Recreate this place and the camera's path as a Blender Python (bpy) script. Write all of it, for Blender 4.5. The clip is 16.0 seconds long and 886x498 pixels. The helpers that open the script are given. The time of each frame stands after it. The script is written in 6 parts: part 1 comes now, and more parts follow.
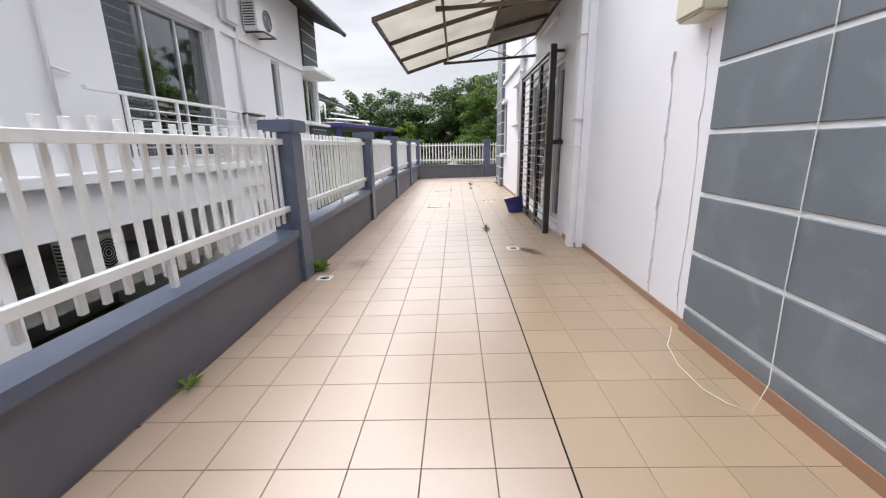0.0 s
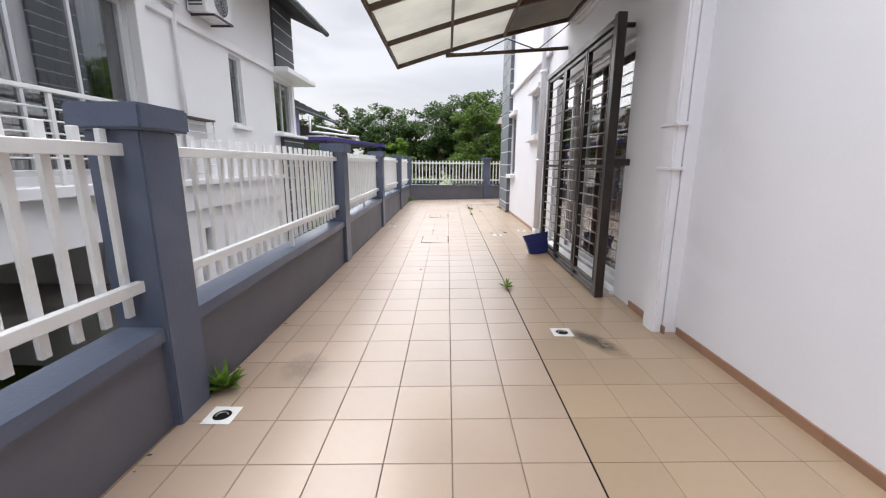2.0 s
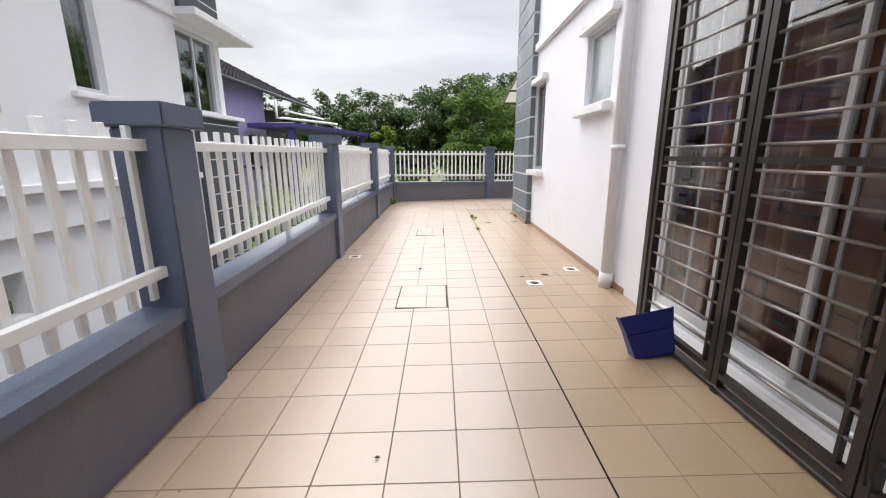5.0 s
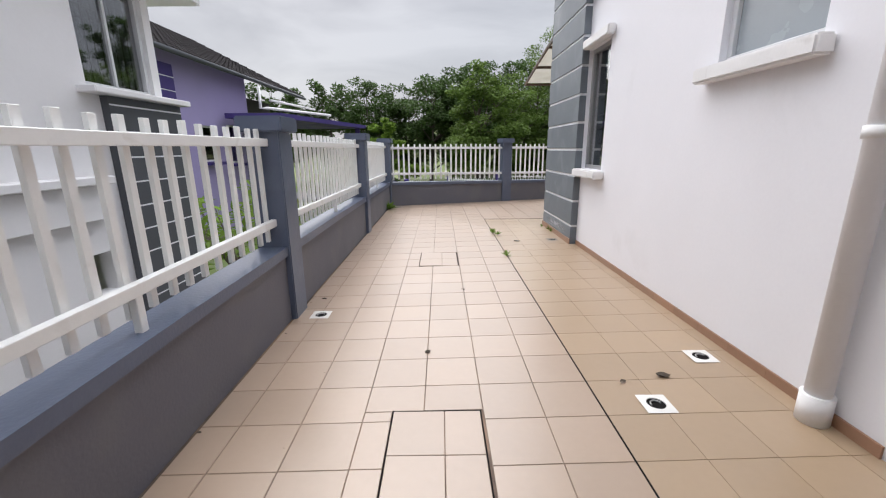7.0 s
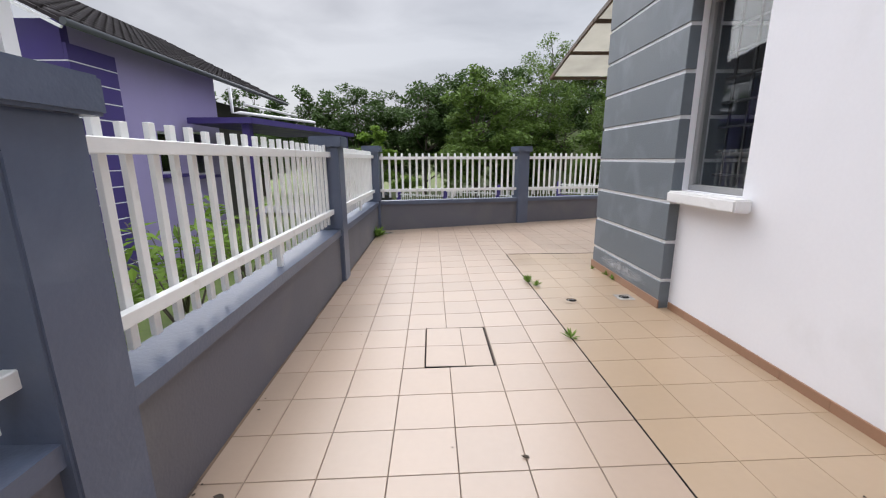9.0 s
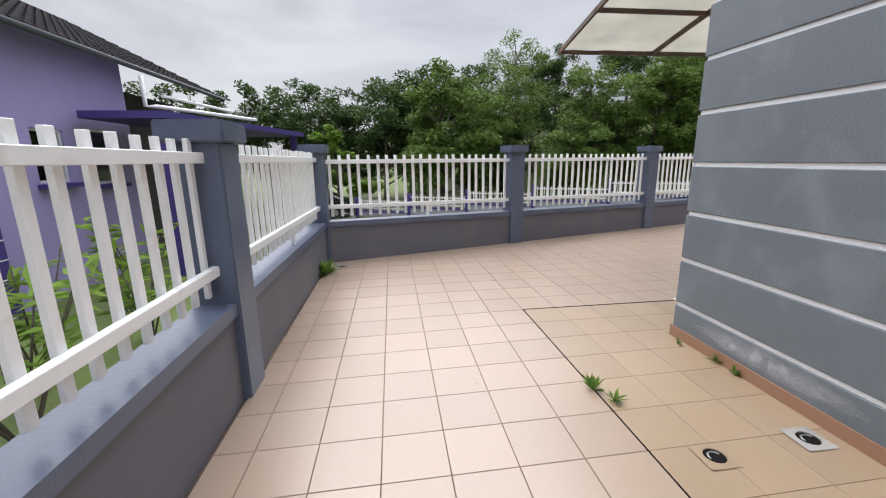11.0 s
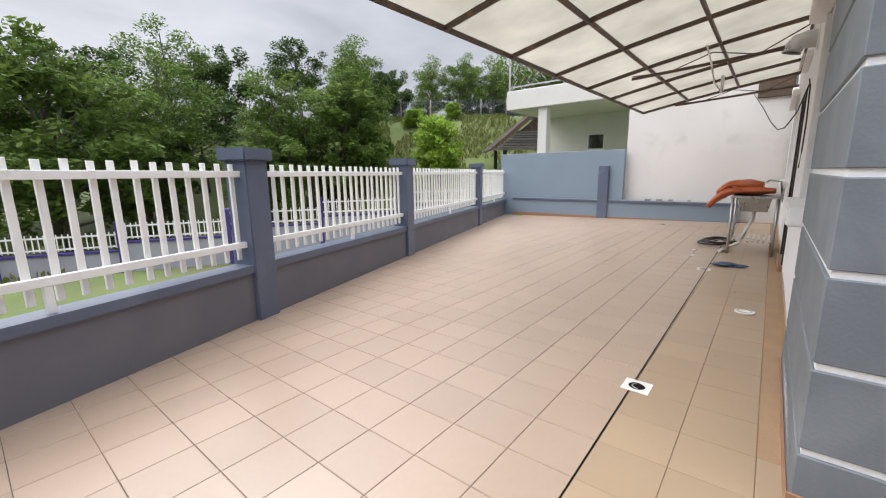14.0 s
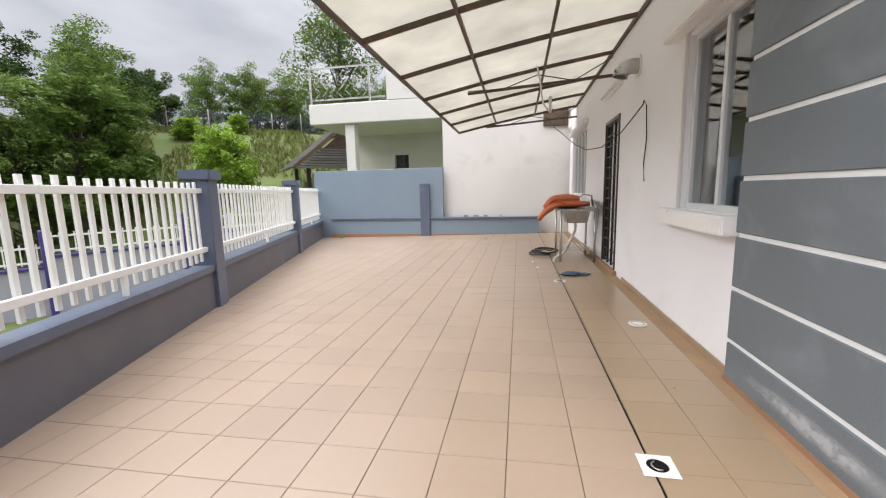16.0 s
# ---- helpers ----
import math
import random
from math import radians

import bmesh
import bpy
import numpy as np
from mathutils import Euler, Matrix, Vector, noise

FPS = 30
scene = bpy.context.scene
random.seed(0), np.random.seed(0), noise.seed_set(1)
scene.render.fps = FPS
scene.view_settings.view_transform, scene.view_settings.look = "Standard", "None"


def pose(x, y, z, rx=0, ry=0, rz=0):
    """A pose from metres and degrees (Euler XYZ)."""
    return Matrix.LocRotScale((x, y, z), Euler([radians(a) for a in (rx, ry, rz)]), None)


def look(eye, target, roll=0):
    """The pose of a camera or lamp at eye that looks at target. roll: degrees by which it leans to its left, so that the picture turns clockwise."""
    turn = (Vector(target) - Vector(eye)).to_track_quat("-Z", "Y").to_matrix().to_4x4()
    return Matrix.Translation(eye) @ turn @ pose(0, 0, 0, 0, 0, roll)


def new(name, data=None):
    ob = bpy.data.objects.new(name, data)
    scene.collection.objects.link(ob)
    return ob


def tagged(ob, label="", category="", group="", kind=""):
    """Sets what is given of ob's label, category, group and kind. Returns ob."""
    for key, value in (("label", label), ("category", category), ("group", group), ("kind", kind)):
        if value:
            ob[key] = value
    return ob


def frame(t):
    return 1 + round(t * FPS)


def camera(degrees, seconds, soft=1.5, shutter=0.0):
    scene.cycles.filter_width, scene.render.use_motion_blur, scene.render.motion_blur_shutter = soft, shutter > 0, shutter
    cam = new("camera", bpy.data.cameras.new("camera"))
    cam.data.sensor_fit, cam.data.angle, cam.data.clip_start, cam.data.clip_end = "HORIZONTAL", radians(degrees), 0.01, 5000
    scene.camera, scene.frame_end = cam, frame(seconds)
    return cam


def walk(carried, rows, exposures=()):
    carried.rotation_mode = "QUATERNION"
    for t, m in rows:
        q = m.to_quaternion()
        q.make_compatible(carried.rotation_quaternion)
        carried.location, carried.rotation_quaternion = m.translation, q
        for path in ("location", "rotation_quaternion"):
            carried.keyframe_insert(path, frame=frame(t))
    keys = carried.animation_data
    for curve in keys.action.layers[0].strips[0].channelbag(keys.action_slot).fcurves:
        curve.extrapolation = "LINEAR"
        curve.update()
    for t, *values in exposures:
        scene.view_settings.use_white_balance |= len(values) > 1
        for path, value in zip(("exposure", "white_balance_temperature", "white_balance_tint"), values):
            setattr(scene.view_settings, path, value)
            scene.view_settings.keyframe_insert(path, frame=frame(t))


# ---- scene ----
cam = camera(95.9, 16.0, soft=1.15)
PATH = [
    (0, (-0.449, 0.61, 1.25), (-0.518, 2.546, 0.752), -1.0),
    (0.5, (-0.453, 1.093, 1.263), (-0.487, 3.033, 0.776), -0.7),
    (1, (-0.512, 1.581, 1.258), (-0.525, 3.526, 0.795), 0.0),
    (1.5, (-0.556, 2.074, 1.253), (-0.569, 4.026, 0.819), 0.4),
    (2, (-0.628, 2.596, 1.258), (-0.648, 4.553, 0.842), 0.2),
    (2.5, (-0.643, 3.142, 1.274), (-0.662, 5.096, 0.849), -0.6),
    (3, (-0.591, 3.678, 1.258), (-0.6, 5.631, 0.824), -1.2),
    (3.5, (-0.624, 4.193, 1.23), (-0.604, 6.143, 0.787), -0.9),
    (4, (-0.615, 4.776, 1.256), (-0.587, 6.722, 0.794), -0.3),
    (4.5, (-0.65, 5.321, 1.267), (-0.63, 7.266, 0.801), -0.1),
    (5, (-0.674, 5.861, 1.269), (-0.657, 7.808, 0.81), -0.2),
    (7.5, (-0.842, 8.436, 1.276), (-0.833, 10.374, 0.785), -0.5),
    (8, (-0.875, 8.95, 1.257), (-0.86, 10.895, 0.791), 0.2),
    (8.5, (-0.918, 9.473, 1.272), (-0.891, 11.42, 0.815), 0.0),
    (9, (-0.999, 9.967, 1.277), (-0.948, 11.916, 0.836), -0.4),
    (11.5, (-1.134, 12.533, 1.302), (-0.768, 14.451, 0.871), -0.5),
    (12, (-1.169, 13.024, 1.291), (-0.617, 14.899, 0.865), -0.2),
    (12.5, (-1.148, 13.516, 1.266), (-0.347, 15.301, 0.853), -0.2),
    (13, (-1.092, 13.956, 1.268), (-0.043, 15.611, 0.864), -0.3),
    (13.5, (-1.04, 14.357, 1.27), (0.252, 15.834, 0.882), -0.5),
    (14, (-0.881, 14.733, 1.264), (0.642, 15.976, 0.893), -0.8),
    (14.5, (-0.7, 15.074, 1.238), (1.005, 16.06, 0.894), -1.1),
    (15, (-0.528, 15.346, 1.222), (1.304, 16.084, 0.903), -1.2),
    (15.5, (-0.336, 15.591, 1.224), (1.569, 16.117, 0.921), -1.3),
    (16, (-0.201, 15.834, 1.219), (1.743, 16.207, 0.929), -1.3),
]
EXPOSURE = [(0.0, 1.10, 6300, 10), (1.5, 1.04, 6300, 10), (3.0, 1.13, 6330, 10), (5.0, 1.10, 6380, 10), (7.5, 0.72, 6300, 10), (9.0, 0.74, 6250, 10), (11.5, 0.80, 6250, 10), (12.5, 0.86, 6200, 10), (14.5, 1.02, 6430, 10), (16.0, 1.09, 6480, 10)]
walk(cam, [(t, look(eye, target, roll)) for t, eye, target, roll in PATH], EXPOSURE)

# ---- light ----
world = bpy.data.worlds.new("world")
scene.world = world
world.use_nodes = True
wn, wl = world.node_tree.nodes, world.node_tree.links
bg = wn["Background"]
bg.inputs["Strength"].default_value = 0.1
sky = wn.new("ShaderNodeTexSky")
sky.sky_type, sky.sun_disc = "NISHITA", False
SUN_EL, SUN_AZ = radians(47), radians(338)
sky.sun_elevation, sky.sun_rotation = SUN_EL, SUN_AZ
sky.dust_density = 3.0
tc, mp = wn.new("ShaderNodeTexCoord"), wn.new("ShaderNodeMapping")
mp.inputs["Scale"].default_value = (1.3, 1.3, 4.2)
wl.new(tc.outputs["Generated"], mp.inputs["Vector"])
cn = wn.new("ShaderNodeTexNoise")
cn.inputs["Scale"].default_value, cn.inputs["Detail"].default_value = 1.7, 7.0
cn.inputs["Distortion"].default_value = 0.5
wl.new(mp.outputs["Vector"], cn.inputs["Vector"])
cr = wn.new("ShaderNodeValToRGB")
cr.color_ramp.elements[0].position, cr.color_ramp.elements[1].position = 0.33, 0.62
cr.color_ramp.elements[0].color = (2.6, 2.62, 2.8, 1)
cr.color_ramp.elements[1].color = (3.95, 3.95, 4.1, 1)
wl.new(cn.outputs["Fac"], cr.inputs["Fac"])
mx = wn.new("ShaderNodeMixRGB")
mx.inputs["Fac"].default_value = 0.9
wl.new(sky.outputs["Color"], mx.inputs["Color1"])
wl.new(cr.outputs["Color"], mx.inputs["Color2"])
# an overcast sky is several times brighter overhead than near the horizon
sp, up = wn.new("ShaderNodeSeparateXYZ"), wn.new("ShaderNodeMapRange")
wl.new(tc.outputs["Generated"], sp.inputs["Vector"])
wl.new(sp.outputs["Z"], up.inputs["Value"])
up.interpolation_type = "SMOOTHSTEP"
up.inputs["From Min"].default_value, up.inputs["From Max"].default_value = 0.30, 1.0
up.inputs["To Min"].default_value, up.inputs["To Max"].default_value = 1.0, 5.0
lift = wn.new("ShaderNodeVectorMath")
lift.operation = "SCALE"
wl.new(mx.outputs["Color"], lift.inputs[0])
wl.new(up.outputs["Result"], lift.inputs["Scale"])
wl.new(lift.outputs["Vector"], bg.inputs["Color"])
sun = new("sun", bpy.data.lights.new("sun", "SUN"))
sun.data.energy, sun.data.angle, sun.data.color = 1.5, radians(80), (1.0, 0.97, 0.95)
sun.matrix_world = look((math.sin(SUN_AZ) * math.cos(SUN_EL) * 40, math.cos(SUN_AZ) * math.cos(SUN_EL) * 40, math.sin(SUN_EL) * 40), (0, 0, 0))


# ---- materials ----
def mat(name, color, rough=0.6, vary=0.12, scale=3.0, fine=60.0, bump=0.1, metal=0.0, spec=0.5, per="", stain=None, stain_at=(0.6, 0.75), stain_scale=1.2):
    """A procedural surface: base colour varied at two scales, grain in the relief, and stains with a shape of their own."""
    m = bpy.data.materials.new(name)
    m.use_nodes = True
    n, k = m.node_tree.nodes, m.node_tree.links
    b = n["Principled BSDF"]
    b.inputs["Metallic"].default_value = metal
    b.inputs["Specular IOR Level"].default_value = spec
    co = n.new("ShaderNodeTexCoord")
    geo = n.new("ShaderNodeNewGeometry")
    big, small = n.new("ShaderNodeTexNoise"), n.new("ShaderNodeTexNoise")
    for t, s, d in ((big, scale, 4.0), (small, fine, 3.0)):
        t.inputs["Scale"].default_value, t.inputs["Detail"].default_value = s, d
        k.new(geo.outputs["Position"], t.inputs["Vector"])
    add = n.new("ShaderNodeMath")
    add.operation = "MULTIPLY_ADD"
    k.new(small.outputs["Fac"], add.inputs[0])
    add.inputs[1].default_value = 0.35
    k.new(big.outputs["Fac"], add.inputs[2])
    last = add.outputs[0]
    if per:
        if per == "object":
            src = n.new("ShaderNodeObjectInfo").outputs["Random"]
        else:
            src = geo.outputs["Random Per Island"]
        ma = n.new("ShaderNodeMath")
        ma.operation = "MULTIPLY_ADD"
        k.new(src, ma.inputs[0])
        ma.inputs[1].default_value = 0.5
        k.new(last, ma.inputs[2])
        last = ma.outputs[0]
    mr = n.new("ShaderNodeMapRange")
    mr.inputs["From Min"].default_value, mr.inputs["From Max"].default_value = (0.4, 1.0) if not per else (0.5, 1.4)
    mr.inputs["To Min"].default_value, mr.inputs["To Max"].default_value = 1 - vary, 1 + vary * 0.6
    k.new(last, mr.inputs["Value"])
    mul = n.new("ShaderNodeVectorMath")
    mul.operation = "SCALE"
    mul.inputs[0].default_value = color
    k.new(mr.outputs["Result"], mul.inputs["Scale"])
    col = mul.outputs["Vector"]
    if stain:
        st = n.new("ShaderNodeTexNoise")
        st.inputs["Scale"].default_value, st.inputs["Detail"].default_value, st.inputs["Distortion"].default_value = stain_scale, 6.0, 0.6
        mp2 = n.new("ShaderNodeMapping")
        mp2.inputs["Location"].default_value = (7.3, 1.9, 4.4)
        k.new(geo.outputs["Position"], mp2.inputs["Vector"])
        k.new(mp2.outputs["Vector"], st.inputs["Vector"])
        sr = n.new("ShaderNodeMapRange")
        sr.inputs["From Min"].default_value, sr.inputs["From Max"].default_value = stain_at
        sr.inputs["To Max"].default_value = stain[3]
        k.new(st.outputs["Fac"], sr.inputs["Value"])
        mm = n.new("ShaderNodeMixRGB")
        k.new(sr.outputs["Result"], mm.inputs["Fac"])
        k.new(col, mm.inputs["Color1"])
        mm.inputs["Color2"].default_value = (*stain[:3], 1)
        col = mm.outputs["Color"]
    k.new(col, b.inputs["Base Color"])
    rr = n.new("ShaderNodeMapRange")
    rr.inputs["From Min"].default_value, rr.inputs["From Max"].default_value = 0.3, 0.7
    rr.inputs["To Min"].default_value, rr.inputs["To Max"].default_value = rough * 0.85, min(1.0, rough * 1.15)
    k.new(big.outputs["Fac"], rr.inputs["Value"])
    k.new(rr.outputs["Result"], b.inputs["Roughness"])
    if bump:
        bp = n.new("ShaderNodeBump")
        bp.inputs["Strength"].default_value, bp.inputs["Distance"].default_value = bump, 0.01
        k.new(small.outputs["Fac"], bp.inputs["Height"])
        k.new(bp.outputs["Normal"], b.inputs["Normal"])
    return m


def glass_mat(name, tint, rough=0.02, gloss=0.05):
    m = bpy.data.materials.new(name)
    m.use_nodes = True
    n, k = m.node_tree.nodes, m.node_tree.links
    n.remove(n["Principled BSDF"])
    tr, gl, fr, ms = n.new("ShaderNodeBsdfTransparent"), n.new("ShaderNodeBsdfGlossy"), n.new("ShaderNodeLayerWeight"), n.new("ShaderNodeMixShader")
    pw, mr = n.new("ShaderNodeMath"), n.new("ShaderNodeMapRange")
    tr.inputs["Color"].default_value = (*tint, 1)
    gl.inputs["Roughness"].default_value = rough
    pw.operation = "POWER"
    pw.inputs[1].default_value = 3.5
    k.new(fr.outputs["Facing"], pw.inputs[0])
    k.new(pw.outputs[0], mr.inputs["Value"])
    mr.inputs["To Min"].default_value, mr.inputs["To Max"].default_value = gloss, 0.95
    k.new(mr.outputs["Result"], ms.inputs["Fac"])
    k.new(tr.outputs["BSDF"], ms.inputs[1])
    k.new(gl.outputs["BSDF"], ms.inputs[2])
    k.new(ms.outputs["Shader"], n["Material Output"].inputs["Surface"])
    return m


def sheet_mat(name, color, through_share):
    """A sheet that scatters light and lets part of it through: canopy sheets, leaves, curtains."""
    m = bpy.data.materials.new(name)
    m.use_nodes = True
    n, k = m.node_tree.nodes, m.node_tree.links
    b = n["Principled BSDF"]
    geo, nz = n.new("ShaderNodeNewGeometry"), n.new("ShaderNodeTexNoise")
    nz.inputs["Scale"].default_value, nz.inputs["Detail"].default_value = 1.6, 6.0
    k.new(geo.outputs["Position"], nz.inputs["Vector"])
    su = n.new("ShaderNodeMath")
    su.operation = "MULTIPLY_ADD"
    k.new(geo.outputs["Random Per Island"], su.inputs[0])
    su.inputs[1].default_value = 0.35
    k.new(nz.outputs["Fac"], su.inputs[2])
    mr = n.new("ShaderNodeMapRange")
    mr.inputs["From Min"].default_value, mr.inputs["From Max"].default_value = 0.3, 1.05
    mr.inputs["To Min"].default_value, mr.inputs["To Max"].default_value = 0.6, 1.35
    k.new(su.outputs[0], mr.inputs["Value"])
    sc = n.new("ShaderNodeVectorMath")
    sc.operation = "SCALE"
    sc.inputs[0].default_value = color
    k.new(mr.outputs["Result"], sc.inputs["Scale"])
    k.new(sc.outputs["Vector"], b.inputs["Base Color"])
    b.inputs["Roughness"].default_value, b.inputs["Specular IOR Level"].default_value = 0.6, 0.12
    tl, ms = n.new("ShaderNodeBsdfTranslucent"), n.new("ShaderNodeMixShader")
    k.new(sc.outputs["Vector"], tl.inputs["Color"])
    ms.inputs["Fac"].default_value = through_share
    k.new(b.outputs["BSDF"], ms.inputs[1])
    k.new(tl.outputs["BSDF"], ms.inputs[2])
    k.new(ms.outputs["Shader"], n["Material Output"].inputs["Surface"])
    return m


M_WHITE = mat("white_paint", (0.79, 0.785, 0.81), 0.65, 0.04, 1.4, 45, 0.035, stain=(0.55, 0.54, 0.53, 0.3), stain_at=(0.62, 0.8))
M_WHITE2 = mat("white_trim", (0.78, 0.77, 0.76), 0.55, 0.06, 4, 60, 0.1, stain=(0.4, 0.38, 0.35, 0.5), stain_at=(0.6, 0.75), stain_scale=5)
M_FAR_WHITE = mat("neighbour_white_paint", (0.80, 0.79, 0.79), 0.7, 0.04, 0.9, 30, 0.05, stain=(0.45, 0.43, 0.4, 0.35), stain_at=(0.62, 0.8))
M_GREY = mat("slate_grey_paint", (0.137, 0.158, 0.178), 0.55, 0.10, 2.2, 70, 0.15, stain=(0.2, 0.225, 0.25, 0.6), stain_at=(0.52, 0.72), stain_scale=3)
M_GREYDK = mat("neighbour_grey_panel", (0.07, 0.075, 0.085), 0.6, 0.12, 2, 50, 0.1)
M_GROOVE = mat("white_groove_paint", (0.78, 0.79, 0.80), 0.6, 0.05, 5, 60, 0.05)
M_BLUE = mat("blue_grey_wall_paint", (0.098, 0.118, 0.172), 0.36, 0.10, 2.0, 55, 0.14, stain=(0.155, 0.18, 0.235, 0.5), stain_at=(0.55, 0.75), stain_scale=2.5)
M_PLINTH = mat("grey_wall_paint", (0.122, 0.121, 0.142), 0.6, 0.10, 1.6, 60, 0.18, stain=(0.16, 0.155, 0.15, 0.6), stain_at=(0.5, 0.75), stain_scale=1.7)
M_EAST = mat("pale_blue_grey_paint", (0.19, 0.245, 0.30), 0.6, 0.08, 1.2, 50, 0.08)
M_FENCE = mat("white_fence_enamel", (0.80, 0.80, 0.78), 0.35, 0.05, 8, 80, 0.03, stain=(0.5, 0.47, 0.42, 0.4), stain_at=(0.62, 0.75), stain_scale=6)
M_TILE = mat("glazed_tan_tile", (0.345, 0.255, 0.186), 0.33, 0.12, 1.1, 30, 0.0, spec=1.0, per="object")
M_TILE_J = mat("glazed_tan_tile_joined", (0.345, 0.255, 0.186), 0.33, 0.12, 1.1, 30, 0.0, spec=1.0, per="island")
M_TILE_H = mat("glazed_ochre_tile_joined", (0.335, 0.241, 0.153), 0.33, 0.12, 1.1, 30, 0.0, spec=1.0, per="island")
M_GROUT = mat("dark_grout", (0.085, 0.062, 0.05), 0.9, 0.3, 8, 90, 0.3, stain=(0.24, 0.16, 0.11, 0.9), stain_at=(0.47, 0.6), stain_scale=1.1)
M_GROUT_L = mat("tan_grout", (0.33, 0.215, 0.125), 0.85, 0.25, 5, 90, 0.2)
M_JOINT = mat("black_sealant", (0.010, 0.009, 0.009), 0.9, 0.3, 12, 90, 0.2, spec=0.1)
M_SKIRT = mat("brown_skirting_tile", (0.30, 0.165, 0.10), 0.35, 0.15, 3, 40, 0.03, per="island")
M_BRONZE = mat("dark_bronze_enamel", (0.034, 0.027, 0.024), 0.36, 0.3, 7, 80, 0.06, spec=0.35, stain=(0.05, 0.03, 0.02, 0.5), stain_at=(0.6, 0.75), stain_scale=9)
# gate bars paler than their frame: the sky's glint is put into the colour
M_GBAR = mat("skylit_bronze_bar", (0.26, 0.23, 0.22), 0.32, 0.3, 9, 80, 0.05, metal=0.6)
M_RIB = mat("rusty_brown_steel", (0.085, 0.055, 0.035), 0.6, 0.35, 7, 70, 0.15, stain=(0.2, 0.1, 0.05, 0.6), stain_at=(0.55, 0.7), stain_scale=6)
M_ALU = mat("white_aluminium", (0.66, 0.67, 0.68), 0.35, 0.05, 4, 70, 0.02, metal=0.2)
M_ALU_G = mat("grey_aluminium", (0.30, 0.30, 0.30), 0.4, 0.08, 4, 70, 0.02, metal=0.2)
M_STEEL = mat("stainless_steel", (0.48, 0.47, 0.46), 0.3, 0.12, 6, 90, 0.05, metal=0.9)
M_BLACK = mat("black_rubber", (0.02, 0.02, 0.022), 0.55, 0.2, 9, 80, 0.1)
# near-black for unseen rooms: their lack of light is put into the colour
M_UNLIT = mat("unlit_room_black", (0.06, 0.055, 0.05), 0.9, 0.2, 2, 20, 0.0)
M_CURTAIN = mat("brown_curtain", (0.27, 0.135, 0.085), 0.85, 0.25, 2, 90, 0.2)
M_CURTAIN_W = mat("grey_curtain", (0.22, 0.22, 0.235), 0.85, 0.2, 2, 90, 0.2)
M_GLASS = glass_mat("window_glass", (0.90, 0.92, 0.93))
M_GLASS_R = glass_mat("tinted_reflective_glass", (0.62, 0.64, 0.66), 0.02, 0.22)
M_FROST = mat("frosted_glass", (0.30, 0.33, 0.35), 0.25, 0.06, 3, 60, 0.02)
M_POLY = sheet_mat("cream_polycarbonate", (0.375, 0.36, 0.305), 0.5)
M_BLUEPL = mat("blue_plastic", (0.012, 0.018, 0.15), 0.35, 0.15, 6, 60, 0.03)
M_ORANGE = mat("orange_tarpaulin", (0.52, 0.125, 0.045), 0.5, 0.2, 6, 70, 0.2)
M_WPLAST = mat("white_plastic", (0.72, 0.71, 0.68), 0.4, 0.06, 5, 60, 0.03)
M_CREAM = mat("cream_enamel_box", (0.62, 0.58, 0.45), 0.45, 0.08, 6, 60, 0.05)
M_PURPLE = mat("violet_paint", (0.055, 0.035, 0.19), 0.6, 0.12, 1.5, 40, 0.08)
M_LGREY = mat("lilac_grey_render", (0.36, 0.355, 0.41), 0.75, 0.12, 1.2, 40, 0.1)
# stained cream white, darkened because the shade on this house is in the colour
M_EWHITE = mat("shaded_stained_cream_paint", (0.64, 0.625, 0.60), 0.7, 0.06, 0.9, 30, 0.06, stain=(0.38, 0.36, 0.33, 0.4), stain_at=(0.6, 0.8))
M_LILAC = mat("lilac_paint", (0.33, 0.28, 0.52), 0.65, 0.08, 1.2, 40, 0.08)
M_ROOF = mat("dark_roof_tile", (0.034, 0.029, 0.030), 0.75, 0.35, 2, 30, 0.3, spec=0.2, per="island")
M_BARK = mat("grey_bark", (0.12, 0.10, 0.08), 0.9, 0.35, 3, 25, 0.6)
M_LEAF_D = sheet_mat("dark_leaf", (0.070, 0.115, 0.035), 0.3)
M_LEAF_M = sheet_mat("mid_leaf", (0.125, 0.19, 0.045), 0.35)
M_LEAF_L = sheet_mat("light_leaf", (0.17, 0.27, 0.045), 0.4)
M_LEAF_B = sheet_mat("bright_bush_leaf", (0.27, 0.40, 0.06), 0.4)
M_LEAF_W = sheet_mat("weed_leaf", (0.16, 0.26, 0.05), 0.35)
M_GRASS = mat("lawn_grass", (0.115, 0.155, 0.042), 0.95, 0.35, 0.6, 6, 0.5, stain=(0.15, 0.135, 0.06, 0.6), stain_at=(0.5, 0.68), stain_scale=0.5)
M_ROAD = mat("grey_asphalt", (0.15, 0.145, 0.155), 0.9, 0.2, 0.6, 30, 0.3)
M_CONC = mat("weathered_concrete", (0.36, 0.34, 0.31), 0.85, 0.25, 1.2, 30, 0.3, stain=(0.14, 0.13, 0.12, 0.7), stain_at=(0.55, 0.75), stain_scale=1.5)
M_CAR = mat("black_car_paint", (0.012, 0.012, 0.016), 0.15, 0.1, 3, 60, 0.0)
M_STAIN = mat("dried_cement_stain", (0.13, 0.115, 0.10), 0.7, 0.35, 9, 60, 0.2)
M_DEBRIS = mat("dry_leaf_litter", (0.05, 0.035, 0.022), 0.85, 0.4, 20, 90, 0.3)


